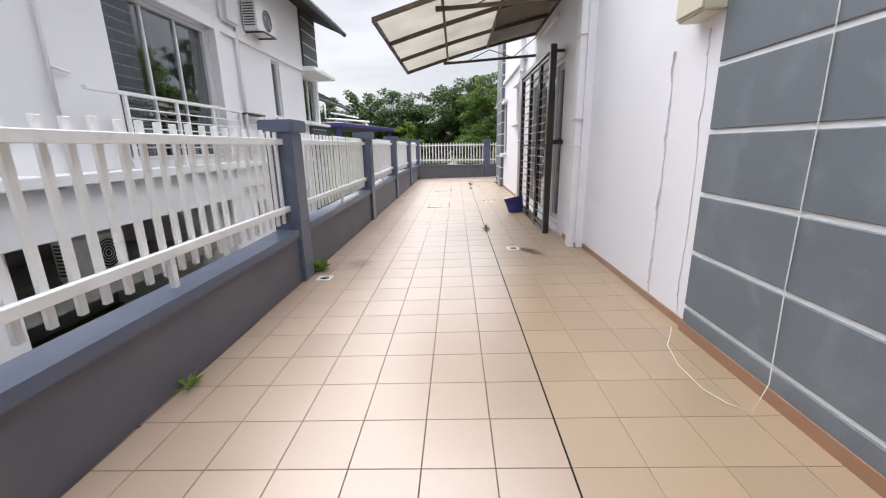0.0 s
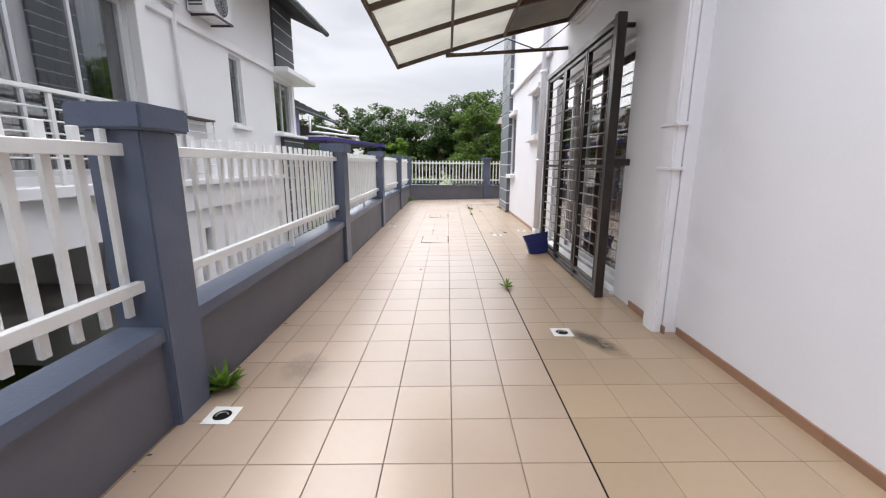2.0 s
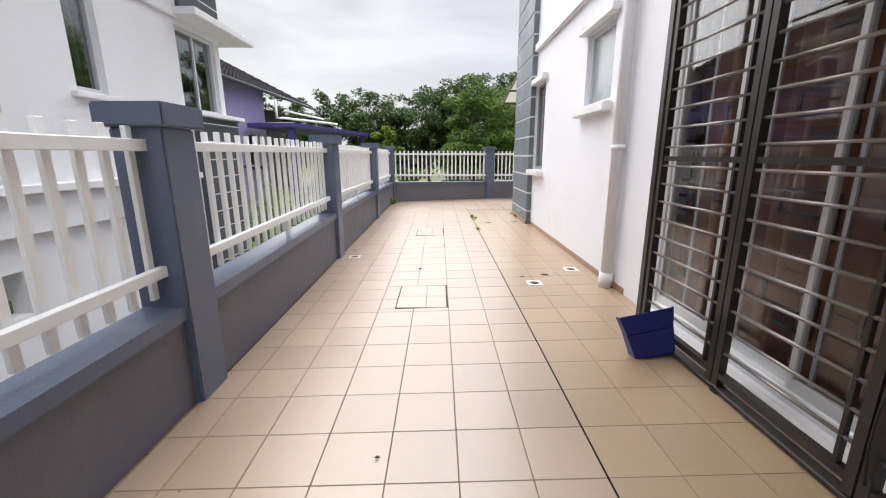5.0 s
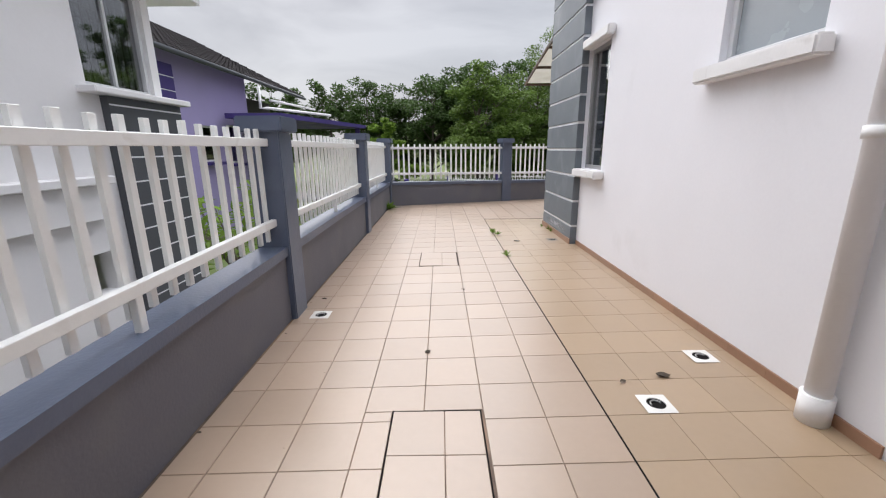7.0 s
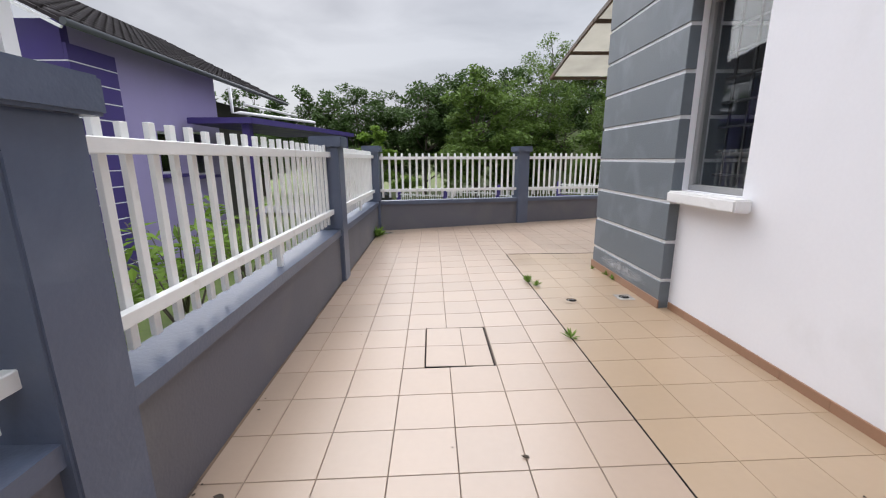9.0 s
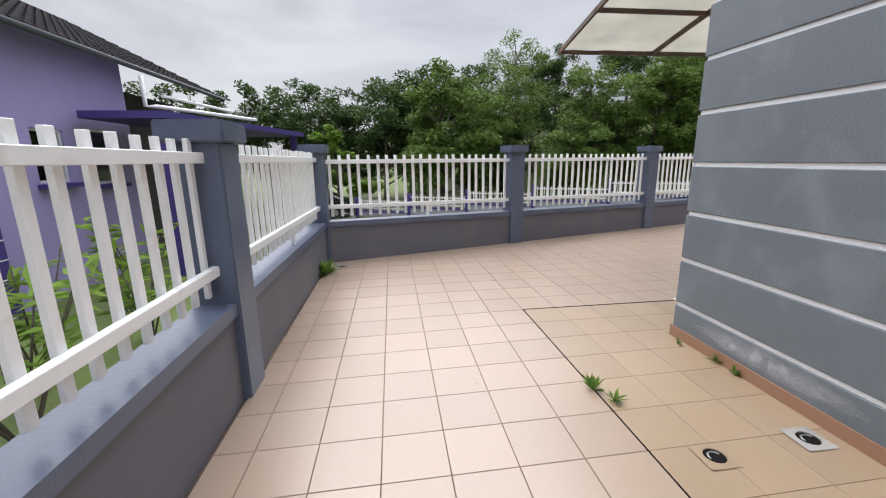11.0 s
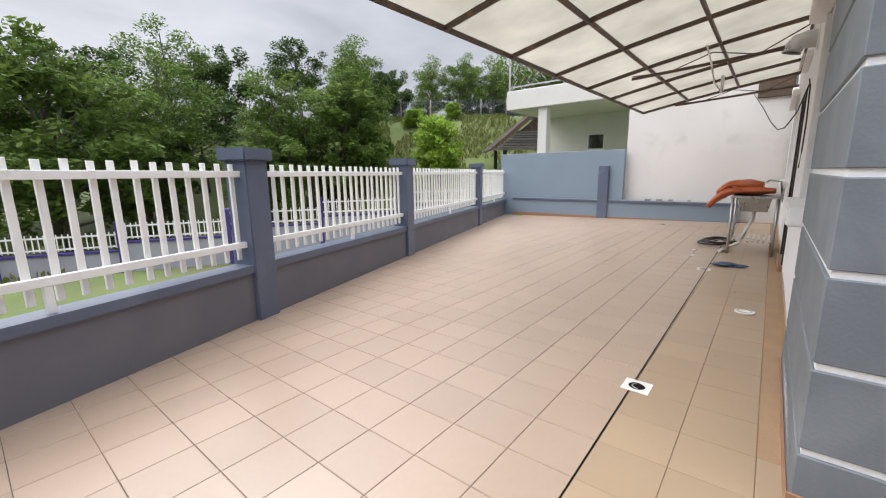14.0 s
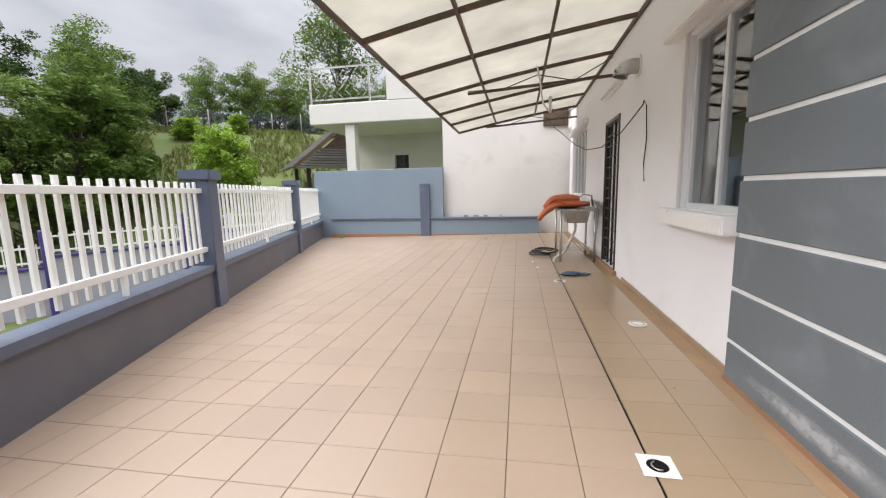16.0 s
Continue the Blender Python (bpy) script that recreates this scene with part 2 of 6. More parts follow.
# ---- building helpers ----
def box(bm, x0, y0, z0, x1, y1, z1, m=None):
    v = [bm.verts.new(p) for p in ((x0, y0, z0), (x1, y0, z0), (x1, y1, z0), (x0, y1, z0), (x0, y0, z1), (x1, y0, z1), (x1, y1, z1), (x0, y1, z1))]
    if m is not None:
        for a in v:
            a.co = m @ a.co
    for f in ((0, 3, 2, 1), (4, 5, 6, 7), (0, 1, 5, 4), (1, 2, 6, 5), (2, 3, 7, 6), (3, 0, 4, 7)):
        bm.faces.new([v[i] for i in f])
    return bm


def boxes(*spans):
    bm = bmesh.new()
    for s in spans:
        box(bm, *s)
    return bm


def tube(bm, pts, r, n=8, r_end=None, caps=True):
    """A round bar along a line of points."""
    pts = [Vector(p) for p in pts]
    rings = []
    for i, p in enumerate(pts):
        d = (pts[min(i + 1, len(pts) - 1)] - pts[max(i - 1, 0)]).normalized()
        a = d.cross(Vector((0, 0, 1)) if abs(d.z) < 0.95 else Vector((1, 0, 0))).normalized()
        b = d.cross(a)
        rad = r if r_end is None else r + (r_end - r) * i / (len(pts) - 1)
        rings.append([bm.verts.new(p + (a * math.cos(2 * math.pi * j / n) + b * math.sin(2 * math.pi * j / n)) * rad) for j in range(n)])
    for q, w in zip(rings, rings[1:]):
        for j in range(n):
            f = bm.faces.new((q[j], q[(j + 1) % n], w[(j + 1) % n], w[j]))
            f.smooth = True
    if caps:
        bm.faces.new(rings[0][::-1])
        bm.faces.new(rings[-1])
    return bm


def bar(bm, a, b, w, h):
    """A square bar from a to b, w wide and h high."""
    a, b = Vector(a), Vector(b)
    d = b - a
    q = d.to_track_quat("X", "Z").to_matrix().to_4x4()
    return box(bm, 0, -w / 2, -h / 2, d.length, w / 2, h / 2, Matrix.Translation(a) @ q)


def soften(bm, width=0.006, seg=2):
    bmesh.ops.bevel(bm, geom=list(bm.edges), offset=width, segments=seg, affect="EDGES", clamp_overlap=True)
    return bm


def mesh_of(name, bm, material):
    bmesh.ops.recalc_face_normals(bm, faces=bm.faces)
    me = bpy.data.meshes.new(name)
    bm.to_mesh(me)
    bm.free()
    for m in material if isinstance(material, (list, tuple)) else [material]:
        me.materials.append(m)
    return me


def part(name, bm, material, parent, label=""):
    ob = new(name, mesh_of(name, bm, material))
    ob.parent = parent
    return tagged(ob, label)


def solid(name, bm, material, label="", category="", group="", kind=""):
    return tagged(new(name, mesh_of(name, bm, material)), label, category, group, kind)


def thing(name, label, category, group="", kind="", at=(0, 0, 0)):
    ob = new(name)
    ob.empty_display_size = 0.1
    ob.matrix_basis = Matrix.Translation(at)
    return tagged(ob, label, category, group, kind)


def skin(u0, u1, z0, z1, holes, place):
    """One closed skin of a wall u0..u1, z0..z1 with openings (u0, u1, z0, z1); place(u, z, side) gives a corner."""
    bm = bmesh.new()
    us = sorted({u0, u1, *(h[0] for h in holes), *(h[1] for h in holes)})
    zs = sorted({z0, z1, *(h[2] for h in holes), *(h[3] for h in holes)})
    made = {}

    def vert(i, j, k):
        if (i, j, k) not in made:
            made[i, j, k] = bm.verts.new(place(us[i], zs[j], k))
        return made[i, j, k]

    def full(i, j):
        if not (0 <= i < len(us) - 1 and 0 <= j < len(zs) - 1):
            return False
        u, z = (us[i] + us[i + 1]) / 2, (zs[j] + zs[j + 1]) / 2
        return not any(h[0] < u < h[1] and h[2] < z < h[3] for h in holes)
    for i in range(len(us) - 1):
        for j in range(len(zs) - 1):
            if not full(i, j):
                continue
            for k in (0, 1):
                bm.faces.new([vert(i + a, j + b, k) for a, b in ((0, 0), (1, 0), (1, 1), (0, 1))])
            for (di, dj), (a, b) in (((-1, 0), ((0, 0), (0, 1))), ((1, 0), ((1, 0), (1, 1))), ((0, -1), ((0, 0), (1, 0))), ((0, 1), ((0, 1), (1, 1)))):
                if not full(i + di, j + dj):
                    bm.faces.new((vert(i + a[0], j + a[1], 0), vert(i + b[0], j + b[1], 0), vert(i + b[0], j + b[1], 1), vert(i + a[0], j + a[1], 1)))
    return bm


def wall_y(x0, x1, u0, u1, z0, z1, holes=()):
    return skin(u0, u1, z0, z1, holes, lambda u, z, k: (x1 if k else x0, u, z))


def wall_x(y0, y1, u0, u1, z0, z1, holes=()):
    return skin(u0, u1, z0, z1, holes, lambda u, z, k: (u, y1 if k else y0, z))


def fz(x, y):
    """Height of the paving, which falls away from the house."""
    return -0.02 * max(-x, y - 15.1)


# ---- paving ----
T, J = 0.3, 15.25
slope = 0.02


def north_y(x):
    return 17.42 + 0.328 * (x + 2.0)


bed = bmesh.new()
xs = [-2.1, -1.5, -0.8, 0.0, 0.6, 1.3, 3.0, 5.0, 7.0, 9.0, 11.6]
ys = [-6.0, -1.0, 4.0, 9.0, 13.0, 14.3, 15.1, 15.7, 16.3, 16.9, 17.5, 18.2, 19.0, 20.0, 21.0, 22.3]
grid = {(i, j): bed.verts.new((x, y, fz(x, y) - 0.004)) for i, x in enumerate(xs) for j, y in enumerate(ys)}
for i in range(len(xs) - 1):
    for j in range(len(ys) - 1):
        if xs[i] >= 1.3 and ys[j] < 14.3:
            continue
        bed.faces.new((grid[i, j], grid[i + 1, j], grid[i + 1, j + 1], grid[i, j + 1])).material_index = 0 if xs[i] < 0 or ys[j] >= 15.1 else 1
NORTH_PLANE = dict(plane_co=(-2.085, 17.49, 0), plane_no=(-0.328, 1.0, 0), clear_outer=True)
bmesh.ops.bisect_plane(bed, geom=bed.verts[:] + bed.edges[:] + bed.faces[:], **NORTH_PLANE)
floor = solid("floor", bed, [M_GROUT, M_GROUT_L], "glazed tan ceramic tile paving round the house", "floor", kind="structure")

# expansion joints: black sealant lines
jb = bmesh.new()
bar(jb, (0, -5.5, 0.0), (0, 15.1, 0.0), 0.007, 0.006)
bar(jb, (0, 15.1, 0.0), (0, J, fz(0, J)), 0.009, 0.006)
for p, q in (((0.607, 0.5), (0.645, 3.4)), ((0.644, 3.075), (0.94, 3.075)), ((0.647, 3.38), (0.80, 3.38))):
    bar(jb, (*p, -0.0016), (*q, -0.0016), 0.005, 0.006)
bar(jb, (0.005, J, -0.002), (11.0, J + 0.05, -0.002), 0.006, 0.006)
part("joint", jb, M_JOINT, floor, "black sealant joint between tiles")


def tile_mesh(w, d, tilt_x, tilt_y, mtl):
    """One tile with eased edges, top at the origin, following the fall of the paving."""
    bm = bmesh.new()
    e, g = 0.0020, 0.0014
    outer = [(-w / 2 + g, -d / 2 + g), (w / 2 - g, -d / 2 + g), (w / 2 - g, d / 2 - g), (-w / 2 + g, d / 2 - g)]
    inner = [(x - math.copysign(e, x), y - math.copysign(e, y)) for x, y in outer]
    lo = [bm.verts.new((x, y, -0.0035 + tilt_x * x + tilt_y * y)) for x, y in outer]
    hi = [bm.verts.new((x, y, tilt_x * x + tilt_y * y)) for x, y in inner]
    bm.faces.new(hi)
    for a in range(4):
        bm.faces.new((lo[a], lo[(a + 1) % 4], hi[(a + 1) % 4], hi[a]))
    return mesh_of("tile", bm, mtl)


def joined_tiles(cells, gx=0.0014, gy=0.0014, e=0.0020):
    """Tiles in one mesh, gx and gy half the joint across and along."""
    verts, faces = [], []
    for x0, y0, x1, y1 in cells:
        base = len(verts)
        for d, dz in ((0.0, -0.0035), (e, 0.0)):
            for x, y in ((x0 + gx + d, y0 + gy + d), (x1 - gx - d, y0 + gy + d), (x1 - gx - d, y1 - gy - d), (x0 + gx + d, y1 - gy - d)):
                verts.append((x, y, fz(x, y) + dz))
        faces.append((base + 4, base + 5, base + 6, base + 7))
        for a in range(4):
            b = (a + 1) % 4
            faces.append((base + a, base + b, base + 4 + b, base + 4 + a))
    me = bpy.data.meshes.new("tiles")
    me.from_pydata(verts, [], faces)
    return me


MANHOLES = ((-1.06, 9.10), (-1.06, 12.28))


def in_manhole(x0, y0, x1, y1):
    return any(x0 < mx0 + 0.45 and x1 > mx0 and y0 < my0 + 0.6 and y1 > my0 for mx0, my0 in MANHOLES)


def course(j):
    """Where a course of tiles begins: the courses drift a little along the corridor."""
    y = J + j * T
    return y + float(np.interp(y, (2.5, 4.9, 7.8, 10.2, 11.9, 15.25, 16.2), (-0.10, -0.03, 0.085, 0.07, 0.04, 0.0, 0.055)))


near_cells, left_cells, house_cells, edge_cells = [], [], [], []
for j in range(-70, 24):
    y0 = course(j)
    for i in range(-7, 38):
        x0 = i * T
        x1, y1 = x0 + T, course(j + 1)
        if x0 >= -0.01 and y1 <= J + 0.02:
            # house side of the corridor and the strip along the north wall: slightly shifted courses
            if x0 > 1.19 and y0 < 14.4:
                continue
            if x0 < 11.0:
                house_cells.append((x0, y0, x1, y1))
            continue
        if y0 > north_y(x1) + 0.1 or x0 > 11.0:
            continue
        x0 = max(x0, -1.99)
        if x1 - x0 < 0.03 or in_manhole(x0, y0, x1, y1):
            if in_manhole(x0, y0, x1, y1):
                for mx0, my0 in MANHOLES:
                    if x0 < mx0 + 0.45 and x1 > mx0 and y0 < my0 + 0.6 and y1 > my0:
                        ya, yb = max(y0, my0), min(y1, my0 + 0.6)
                        for c in ((x0, y0, x1, my0), (x0, my0 + 0.6, x1, y1), (x0, ya, mx0, yb), (mx0 + 0.45, ya, x1, yb)):
                            if c[2] - c[0] > 0.02 and c[3] - c[1] > 0.02:
                                edge_cells.append(c)
            continue
        if -1.81 < x0 < -0.01 and 1.0 < y0 < 14.9 and len(near_cells) < 300:
            near_cells.append((x0, y0, y1))
        else:
            left_cells.append((x0, y0, x1, y1))
TILE = tile_mesh(T, T, -slope * -1, 0, M_TILE)
for x0, y0, y1 in near_cells:
    t_ob = new("tile", TILE)
    t_ob.parent = floor
    t_ob.location, t_ob.scale = (x0 + T / 2, (y0 + y1) / 2, fz(x0 + T / 2, y0)), (1, (y1 - y0) / T, 1)
for name, cells, m in (("field_tiles", left_cells + edge_cells, M_TILE_J), ("house_side_tiles", house_cells, M_TILE_H)):
    me = joined_tiles(cells, 0.0003, 0.0011, 0.0010) if m is M_TILE_H else joined_tiles(cells)
    tb = bmesh.new()
    tb.from_mesh(me)
    bmesh.ops.bisect_plane(tb, geom=tb.verts[:] + tb.edges[:] + tb.faces[:], **NORTH_PLANE)
    tb.to_mesh(me)
    tb.free()
    me.materials.append(m)
    ob = tagged(new(name, me), "", kind="stuff")
    ob.parent = floor

for k, (mx0, my0) in enumerate(MANHOLES):
    mh = thing("manhole_cover", "square tiled manhole cover with a black edge set in the paving", "manhole", "manhole covers", at=(mx0, my0, fz(mx0 + 0.22, my0)))
    b = bmesh.new()
    for s in ((0, 0, -0.01, 0.45, 0.008, 0.001), (0, 0.592, -0.01, 0.45, 0.6, 0.001), (0, 0.0085, -0.01, 0.007, 0.5915, 0.001), (0.443, 0.0085, -0.01, 0.45, 0.5915, 0.001)):
        box(b, *s)
    part("rim", b, M_JOINT, mh, "black metal rim")
    for (a0, b0, a1, b1) in ((0.0075, 0.009, 0.262, 0.29), (0.265, 0.009, 0.4425, 0.29), (0.0075, 0.293, 0.262, 0.591), (0.265, 0.293, 0.4425, 0.591)):
        part("tile", soften(boxes((a0, b0, -0.01, a1, b1, 0.003)), 0.002, 1), M_TILE, mh)


def floor_drain(x, y, rim=None, turn=0.0):
    d = thing("floor_drain", "square floor drain with an open round dark hole", "drain", "floor drains", at=(x, y, fz(x, y)))
    d.rotation_euler = (0, 0, turn)
    b = bmesh.new()
    n, w, r = 24, 0.075, 0.047
    out, mid, low = [], [], []
    for i in range(n):
        a = 2 * math.pi * i / n + math.pi / 4
        c, s = math.cos(a), math.sin(a)
        q = w / max(abs(c), abs(s))
        out.append(b.verts.new((c * q, s * q, 0.004)))
        mid.append(b.verts.new((c * r, s * r, 0.006)))
        low.append(b.verts.new((c * r * 0.95, s * r * 0.95, -0.003)))
    for i in range(n):
        k2 = (i + 1) % n
        b.faces.new((out[i], out[k2], mid[k2], mid[i]))
        b.faces.new((mid[i], mid[k2], low[k2], low[i]))
    part("frame", b, rim or M_WPLAST, d, "worn tan frame" if rim else "chipped white frame")
    # no real depth: a flat black disc gives the hole its darkness
    hb = bmesh.new()
    bmesh.ops.create_circle(hb, cap_ends=True, radius=0.046, segments=24, matrix=Matrix.Translation((0, 0, 0.002)))
    part("hole", hb, M_JOINT, d, "flat black disc standing in for the shaded open hole")
    rb = bmesh.new()
    tube(rb, [(0.03 * math.cos(a), 0.03 * math.sin(a) - 0.005, 0.0045) for a in np.linspace(0.4, 3.4, 9)], 0.004, 5)
    part("lip", rb, M_STEEL, d, "worn grey lip")
    return d


for x, y in ((-1.80, 4.45), (0.25, 5.45), (-1.79, 10.97), (0.79, 10.15), (0.28, 9.70), (1.54, 15.23), (5.16, 15.30)):
    floor_drain(x, y)
for x, y, rim in ((0.26, 13.39, M_TILE_H), (0.76, 13.42, M_CONC), (-1.80, 17.18, M_CONC)):
    floor_drain(x, y, rim)


# ---- boundary walls and fences ----
def west_dz(y):
    """How far coping and rails of the west fence run above or below level."""
    return float(np.interp(y, (5.0, 8.0, 10.0, 13.0, 17.4), (-0.042, -0.03, 0.008, 0.008, -0.03)))


def north_dz(x):
    """The same for the coping and lower rail of the north fence, which falls with the ground."""
    return float(np.interp(x, (-2.0, 0.6, 3.7, 12.0), (-0.03, -0.078, -0.125, -0.16)))


def beam(stations, y0, y1, z0, z1):
    """A long bar lofted along stations (u, dz), y0..y1 across and z0..z1 high."""
    bm = bmesh.new()
    rings = [[bm.verts.new((u, y, z + dz)) for y, z in ((y0, z0), (y1, z0), (y1, z1), (y0, z1))] for u, dz in stations]
    for p, q in zip(rings, rings[1:]):
        for k in range(4):
            bm.faces.new((p[k], p[(k + 1) % 4], q[(k + 1) % 4], q[k]))
    bm.faces.new(rings[0][::-1])
    bm.faces.new(rings[-1])
    return bm


def low_wall(name, a, b, drop, label):
    """A rendered plinth from a to b with a painted coping; drop(point) gives its rise or fall."""
    a, b = Vector((*a, 0)), Vector((*b, 0))
    d = b - a
    m = Matrix.Translation(a) @ Matrix.Rotation(math.atan2(d.y, d.x), 4, "Z")
    st = [(d.length * i / 24, drop(a + d * (i / 24))) for i in range(25)]
    w = thing(name, label, "wall", kind="structure")
    pb = beam(st, -0.08, 0.08, -1.9, 0.475)
    bmesh.ops.transform(pb, matrix=m, verts=pb.verts)
    part("plinth", pb, M_PLINTH, w, "grey rendered plinth")
    cb = beam(st, -0.105, 0.105, 0.476, 0.545)
    long_edges = [e for e in cb.edges if abs((e.verts[1].co - e.verts[0].co).x) > 0.1]
    bmesh.ops.bevel(cb, geom=long_edges, offset=0.008, segments=2, affect="EDGES", clamp_overlap=True)
    bmesh.ops.transform(cb, matrix=m, verts=cb.verts)
    part("coping", cb, M_BLUE, w, "blue-grey painted coping")
    return w


def pillar(x, y, turn=0.0, label="square blue-grey painted fence pillar with a projecting cap", top=1.40):
    p = thing("fence_pillar", label, "pillar", "fence pillars", at=(x, y, 0))
    p.rotation_euler = (0, 0, turn)
    part("shaft", soften(boxes((-0.125, -0.125, -1.8, 0.125, 0.125, top)), 0.008, 2), M_BLUE, p)
    part("cap", soften(boxes((-0.165, -0.165, top, 0.165, 0.165, top + 0.11)), 0.01, 2), M_BLUE, p, "flat projecting cap")
    return p


PICKET = mesh_of("picket", soften(boxes((-0.019, -0.012, 0.60, 0.019, 0.012, 1.415)), 0.002, 1), M_FENCE)


def fence_panel(a, b, side, low, high):
    """White steel fence from pillar face a to pillar face b. Rails stand on the paving side of the pickets; low and high give each rail's rise or fall."""
    a, b = Vector((*a, 0)), Vector((*b, 0))
    d = b - a
    L = d.length
    f = thing("fence_panel", "white painted steel picket fence panel between two pillars", "fence", "fence panels", at=a)
    f.rotation_euler = (0, 0, math.atan2(d.y, d.x))
    s = -side
    r0, r1 = (0.013, 0.053) if s > 0 else (-0.053, -0.013)
    for drop, z in ((low, 0.735), (high, 1.325)):
        rb = beam([(-0.005, drop(a)), (L + 0.005, drop(b))], r0, r1, z - 0.027, z + 0.027)
        part("rail", soften(rb, 0.003, 1), M_FENCE, f, "flat white rail")
    n = round((L - 0.1) / 0.128)
    for i in range(n):
        o = new("picket", PICKET)
        o.parent = f
        u = 0.05 + (L - 0.1) * i / (n - 1) + random.uniform(-0.004, 0.004)
        p = a + d * (u / L)
        lo, hi = 0.60 + low(p), 1.415 + high(p) + random.uniform(-0.006, 0.006)
        k = (hi - lo) / 0.815
        o.location, o.scale = (u, 0, lo - 0.60 * k), (1, 1, k)
        o.rotation_euler = (0, random.uniform(-0.006, 0.006), 0)
    z = low(a + d * 0.5)
    part("stub", soften(boxes((L / 2 - 0.02, 0.015 * s if s > 0 else -0.05, 0.535 + z, L / 2 + 0.02, 0.05 if s > 0 else -0.015, 0.71 + z)), 0.003, 1), M_FENCE, f, "short foot under the lower rail")
    return f


FX = -2.085
WEST = [-5.85, -2.45, 0.95, 4.50, 7.93, 11.03, 14.30 + 0.06]
CORNER = (FX, 17.49)
low_wall("wall_west_low", (FX, -6.0), (FX, 17.49), lambda p: west_dz(p.y) + float(np.interp(p.y, (3.6, 5.2), (-0.03, 0.0))), "low grey plinth wall with blue-grey coping under the fence")
for y in WEST:
    pillar(FX, y)
corner_p = pillar(*CORNER, label="corner blue-grey fence pillar where two fences meet")
for y0, y1 in zip(WEST, WEST[1:] + [CORNER[1]]):
    fence_panel((FX - 0.01, y0 + 0.125), (FX - 0.01, y1 - 0.125), 1, lambda p: west_dz(p.y), lambda p: west_dz(p.y) * 0.25)

NA = math.atan(0.328)
ND = Vector((math.cos(NA), math.sin(NA), 0))
NORTH = [0.0, 3.11, 6.28, 10.62, 14.22]
low_wall("wall_north_low", CORNER, (CORNER[0] + ND.x * 14.6, CORNER[1] + ND.y * 14.6), lambda p: north_dz(p.x), "low grey plinth wall with blue-grey coping along the lawn side")
for s0 in NORTH[1:]:
    pillar(CORNER[0] + ND.x * s0, CORNER[1] + ND.y * s0, NA)
for s0, s1 in zip(NORTH, NORTH[1:]):
    fence_panel((CORNER[0] + ND.x * (s0 + 0.125), CORNER[1] + ND.y * (s0 + 0.125)), (CORNER[0] + ND.x * (s1 - 0.125), CORNER[1] + ND.y * (s1 - 0.125)), 1, lambda p: north_dz(p.x), lambda p: -0.025 + 0.2 * north_dz(p.x))

# east boundary
EX = 11.05
wall_e = thing("wall_east", "pale blue-grey rendered boundary wall with a low stretch", "wall", kind="structure")
part("tall_panel", soften(boxes((EX + 0.02, 17.96, -0.3, EX + 0.17, 21.9, 1.86)), 0.008, 1), M_EAST, wall_e, "tall pale blue-grey panel")
part("plinth", boxes((EX - 0.02, 15.30, -0.3, EX + 0.019, 21.4, 0.40)), M_EAST, wall_e)
part("coping", soften(boxes((EX - 0.06, 15.30, 0.40, EX + 0.019, 21.4, 0.46)), 0.006, 1), M_BLUE, wall_e, "blue-grey ledge")
part("low_body", boxes((EX + 0.02, 15.30, -0.3, EX + 0.17, 17.955, 0.46)), M_EAST, wall_e)
part("foot_tile", boxes((EX - 0.035, 15.3, -0.3, EX - 0.022, 21.4, -0.015)), M_SKIRT, wall_e, "brown skirting tile")
part("pier", soften(boxes((EX - 0.075, 18.34, -0.3, EX + 0.015, 18.62, 1.42)), 0.008, 1), M_BLUE, wall_e, "blue-grey pier")

# ---- the house ----
HX, HX1, HY = 1.0, 1.09, 14.52
H_TOP = 6.6
SLD = (6.36, 8.92, 0.06, 2.40)
WIN1 = (9.98, 10.72, 1.78, 2.55)
WIN2 = (12.50, 13.136, 1.02, 2.40)
wall_w = solid("wall_house_west", wall_y(HX, HX + 0.15, 5.44, 13.2, -0.2, H_TOP, [SLD, WIN1, WIN2]), M_WHITE, "white painted plaster house wall with hairline cracks", "wall", kind="structure")
solid("wall_house_west_front", wall_y(HX1, HX1 + 0.15, -6.0, 5.439, -0.2, H_TOP), M_WHITE, "white painted plaster house wall with grey filled cracks", "wall", kind="structure")
NWIN = (2.45, 3.45, 1.03, 2.38)
NDOOR = (5.62, 6.50, 0.07, 2.18)
NWIN2 = (8.35, 10.4, 1.04, 2.45)
wall_n = solid("wall_house_north", wall_x(HY - 0.15, HY, 2.3, 11.02, -0.2, 4.6, [NWIN, NDOOR, NWIN2]), M_WHITE, "white painted plaster back wall with door and windows", "wall", kind="structure")
solid("wall_house_north_upper", wall_x(HY - 0.15, HY - 0.005, 1.2, 11.02, 4.6, H_TOP), M_WHITE, "white upper back wall", "wall", kind="structure")
solid("wall_house_east", wall_y(10.87, 11.02, -6.0, HY - 0.16, -0.2, H_TOP), M_WHITE, "plain white side wall", "wall", kind="structure")
solid("wall_house_south", wall_x(-6.2, -6.0, -6.0, 11.02, -0.2, H_TOP), M_WHITE, "plain white end wall", "wall", kind="structure")
# added room surfaces, coloured near black so the inside looks unlit
solid("ceiling", boxes((HX + 0.15, -6.0, 2.9, 10.87, HY - 0.15, 3.0)), M_UNLIT, "inside ceiling of the house, coloured near black as if unlit", "ceiling", kind="structure")
solid("floor_inside", boxes((HX + 0.15, -6.0, -0.1, 10.87, HY - 0.16, 0.0)), M_UNLIT, "indoor floor coloured near black as if unlit", "floor", kind="structure")
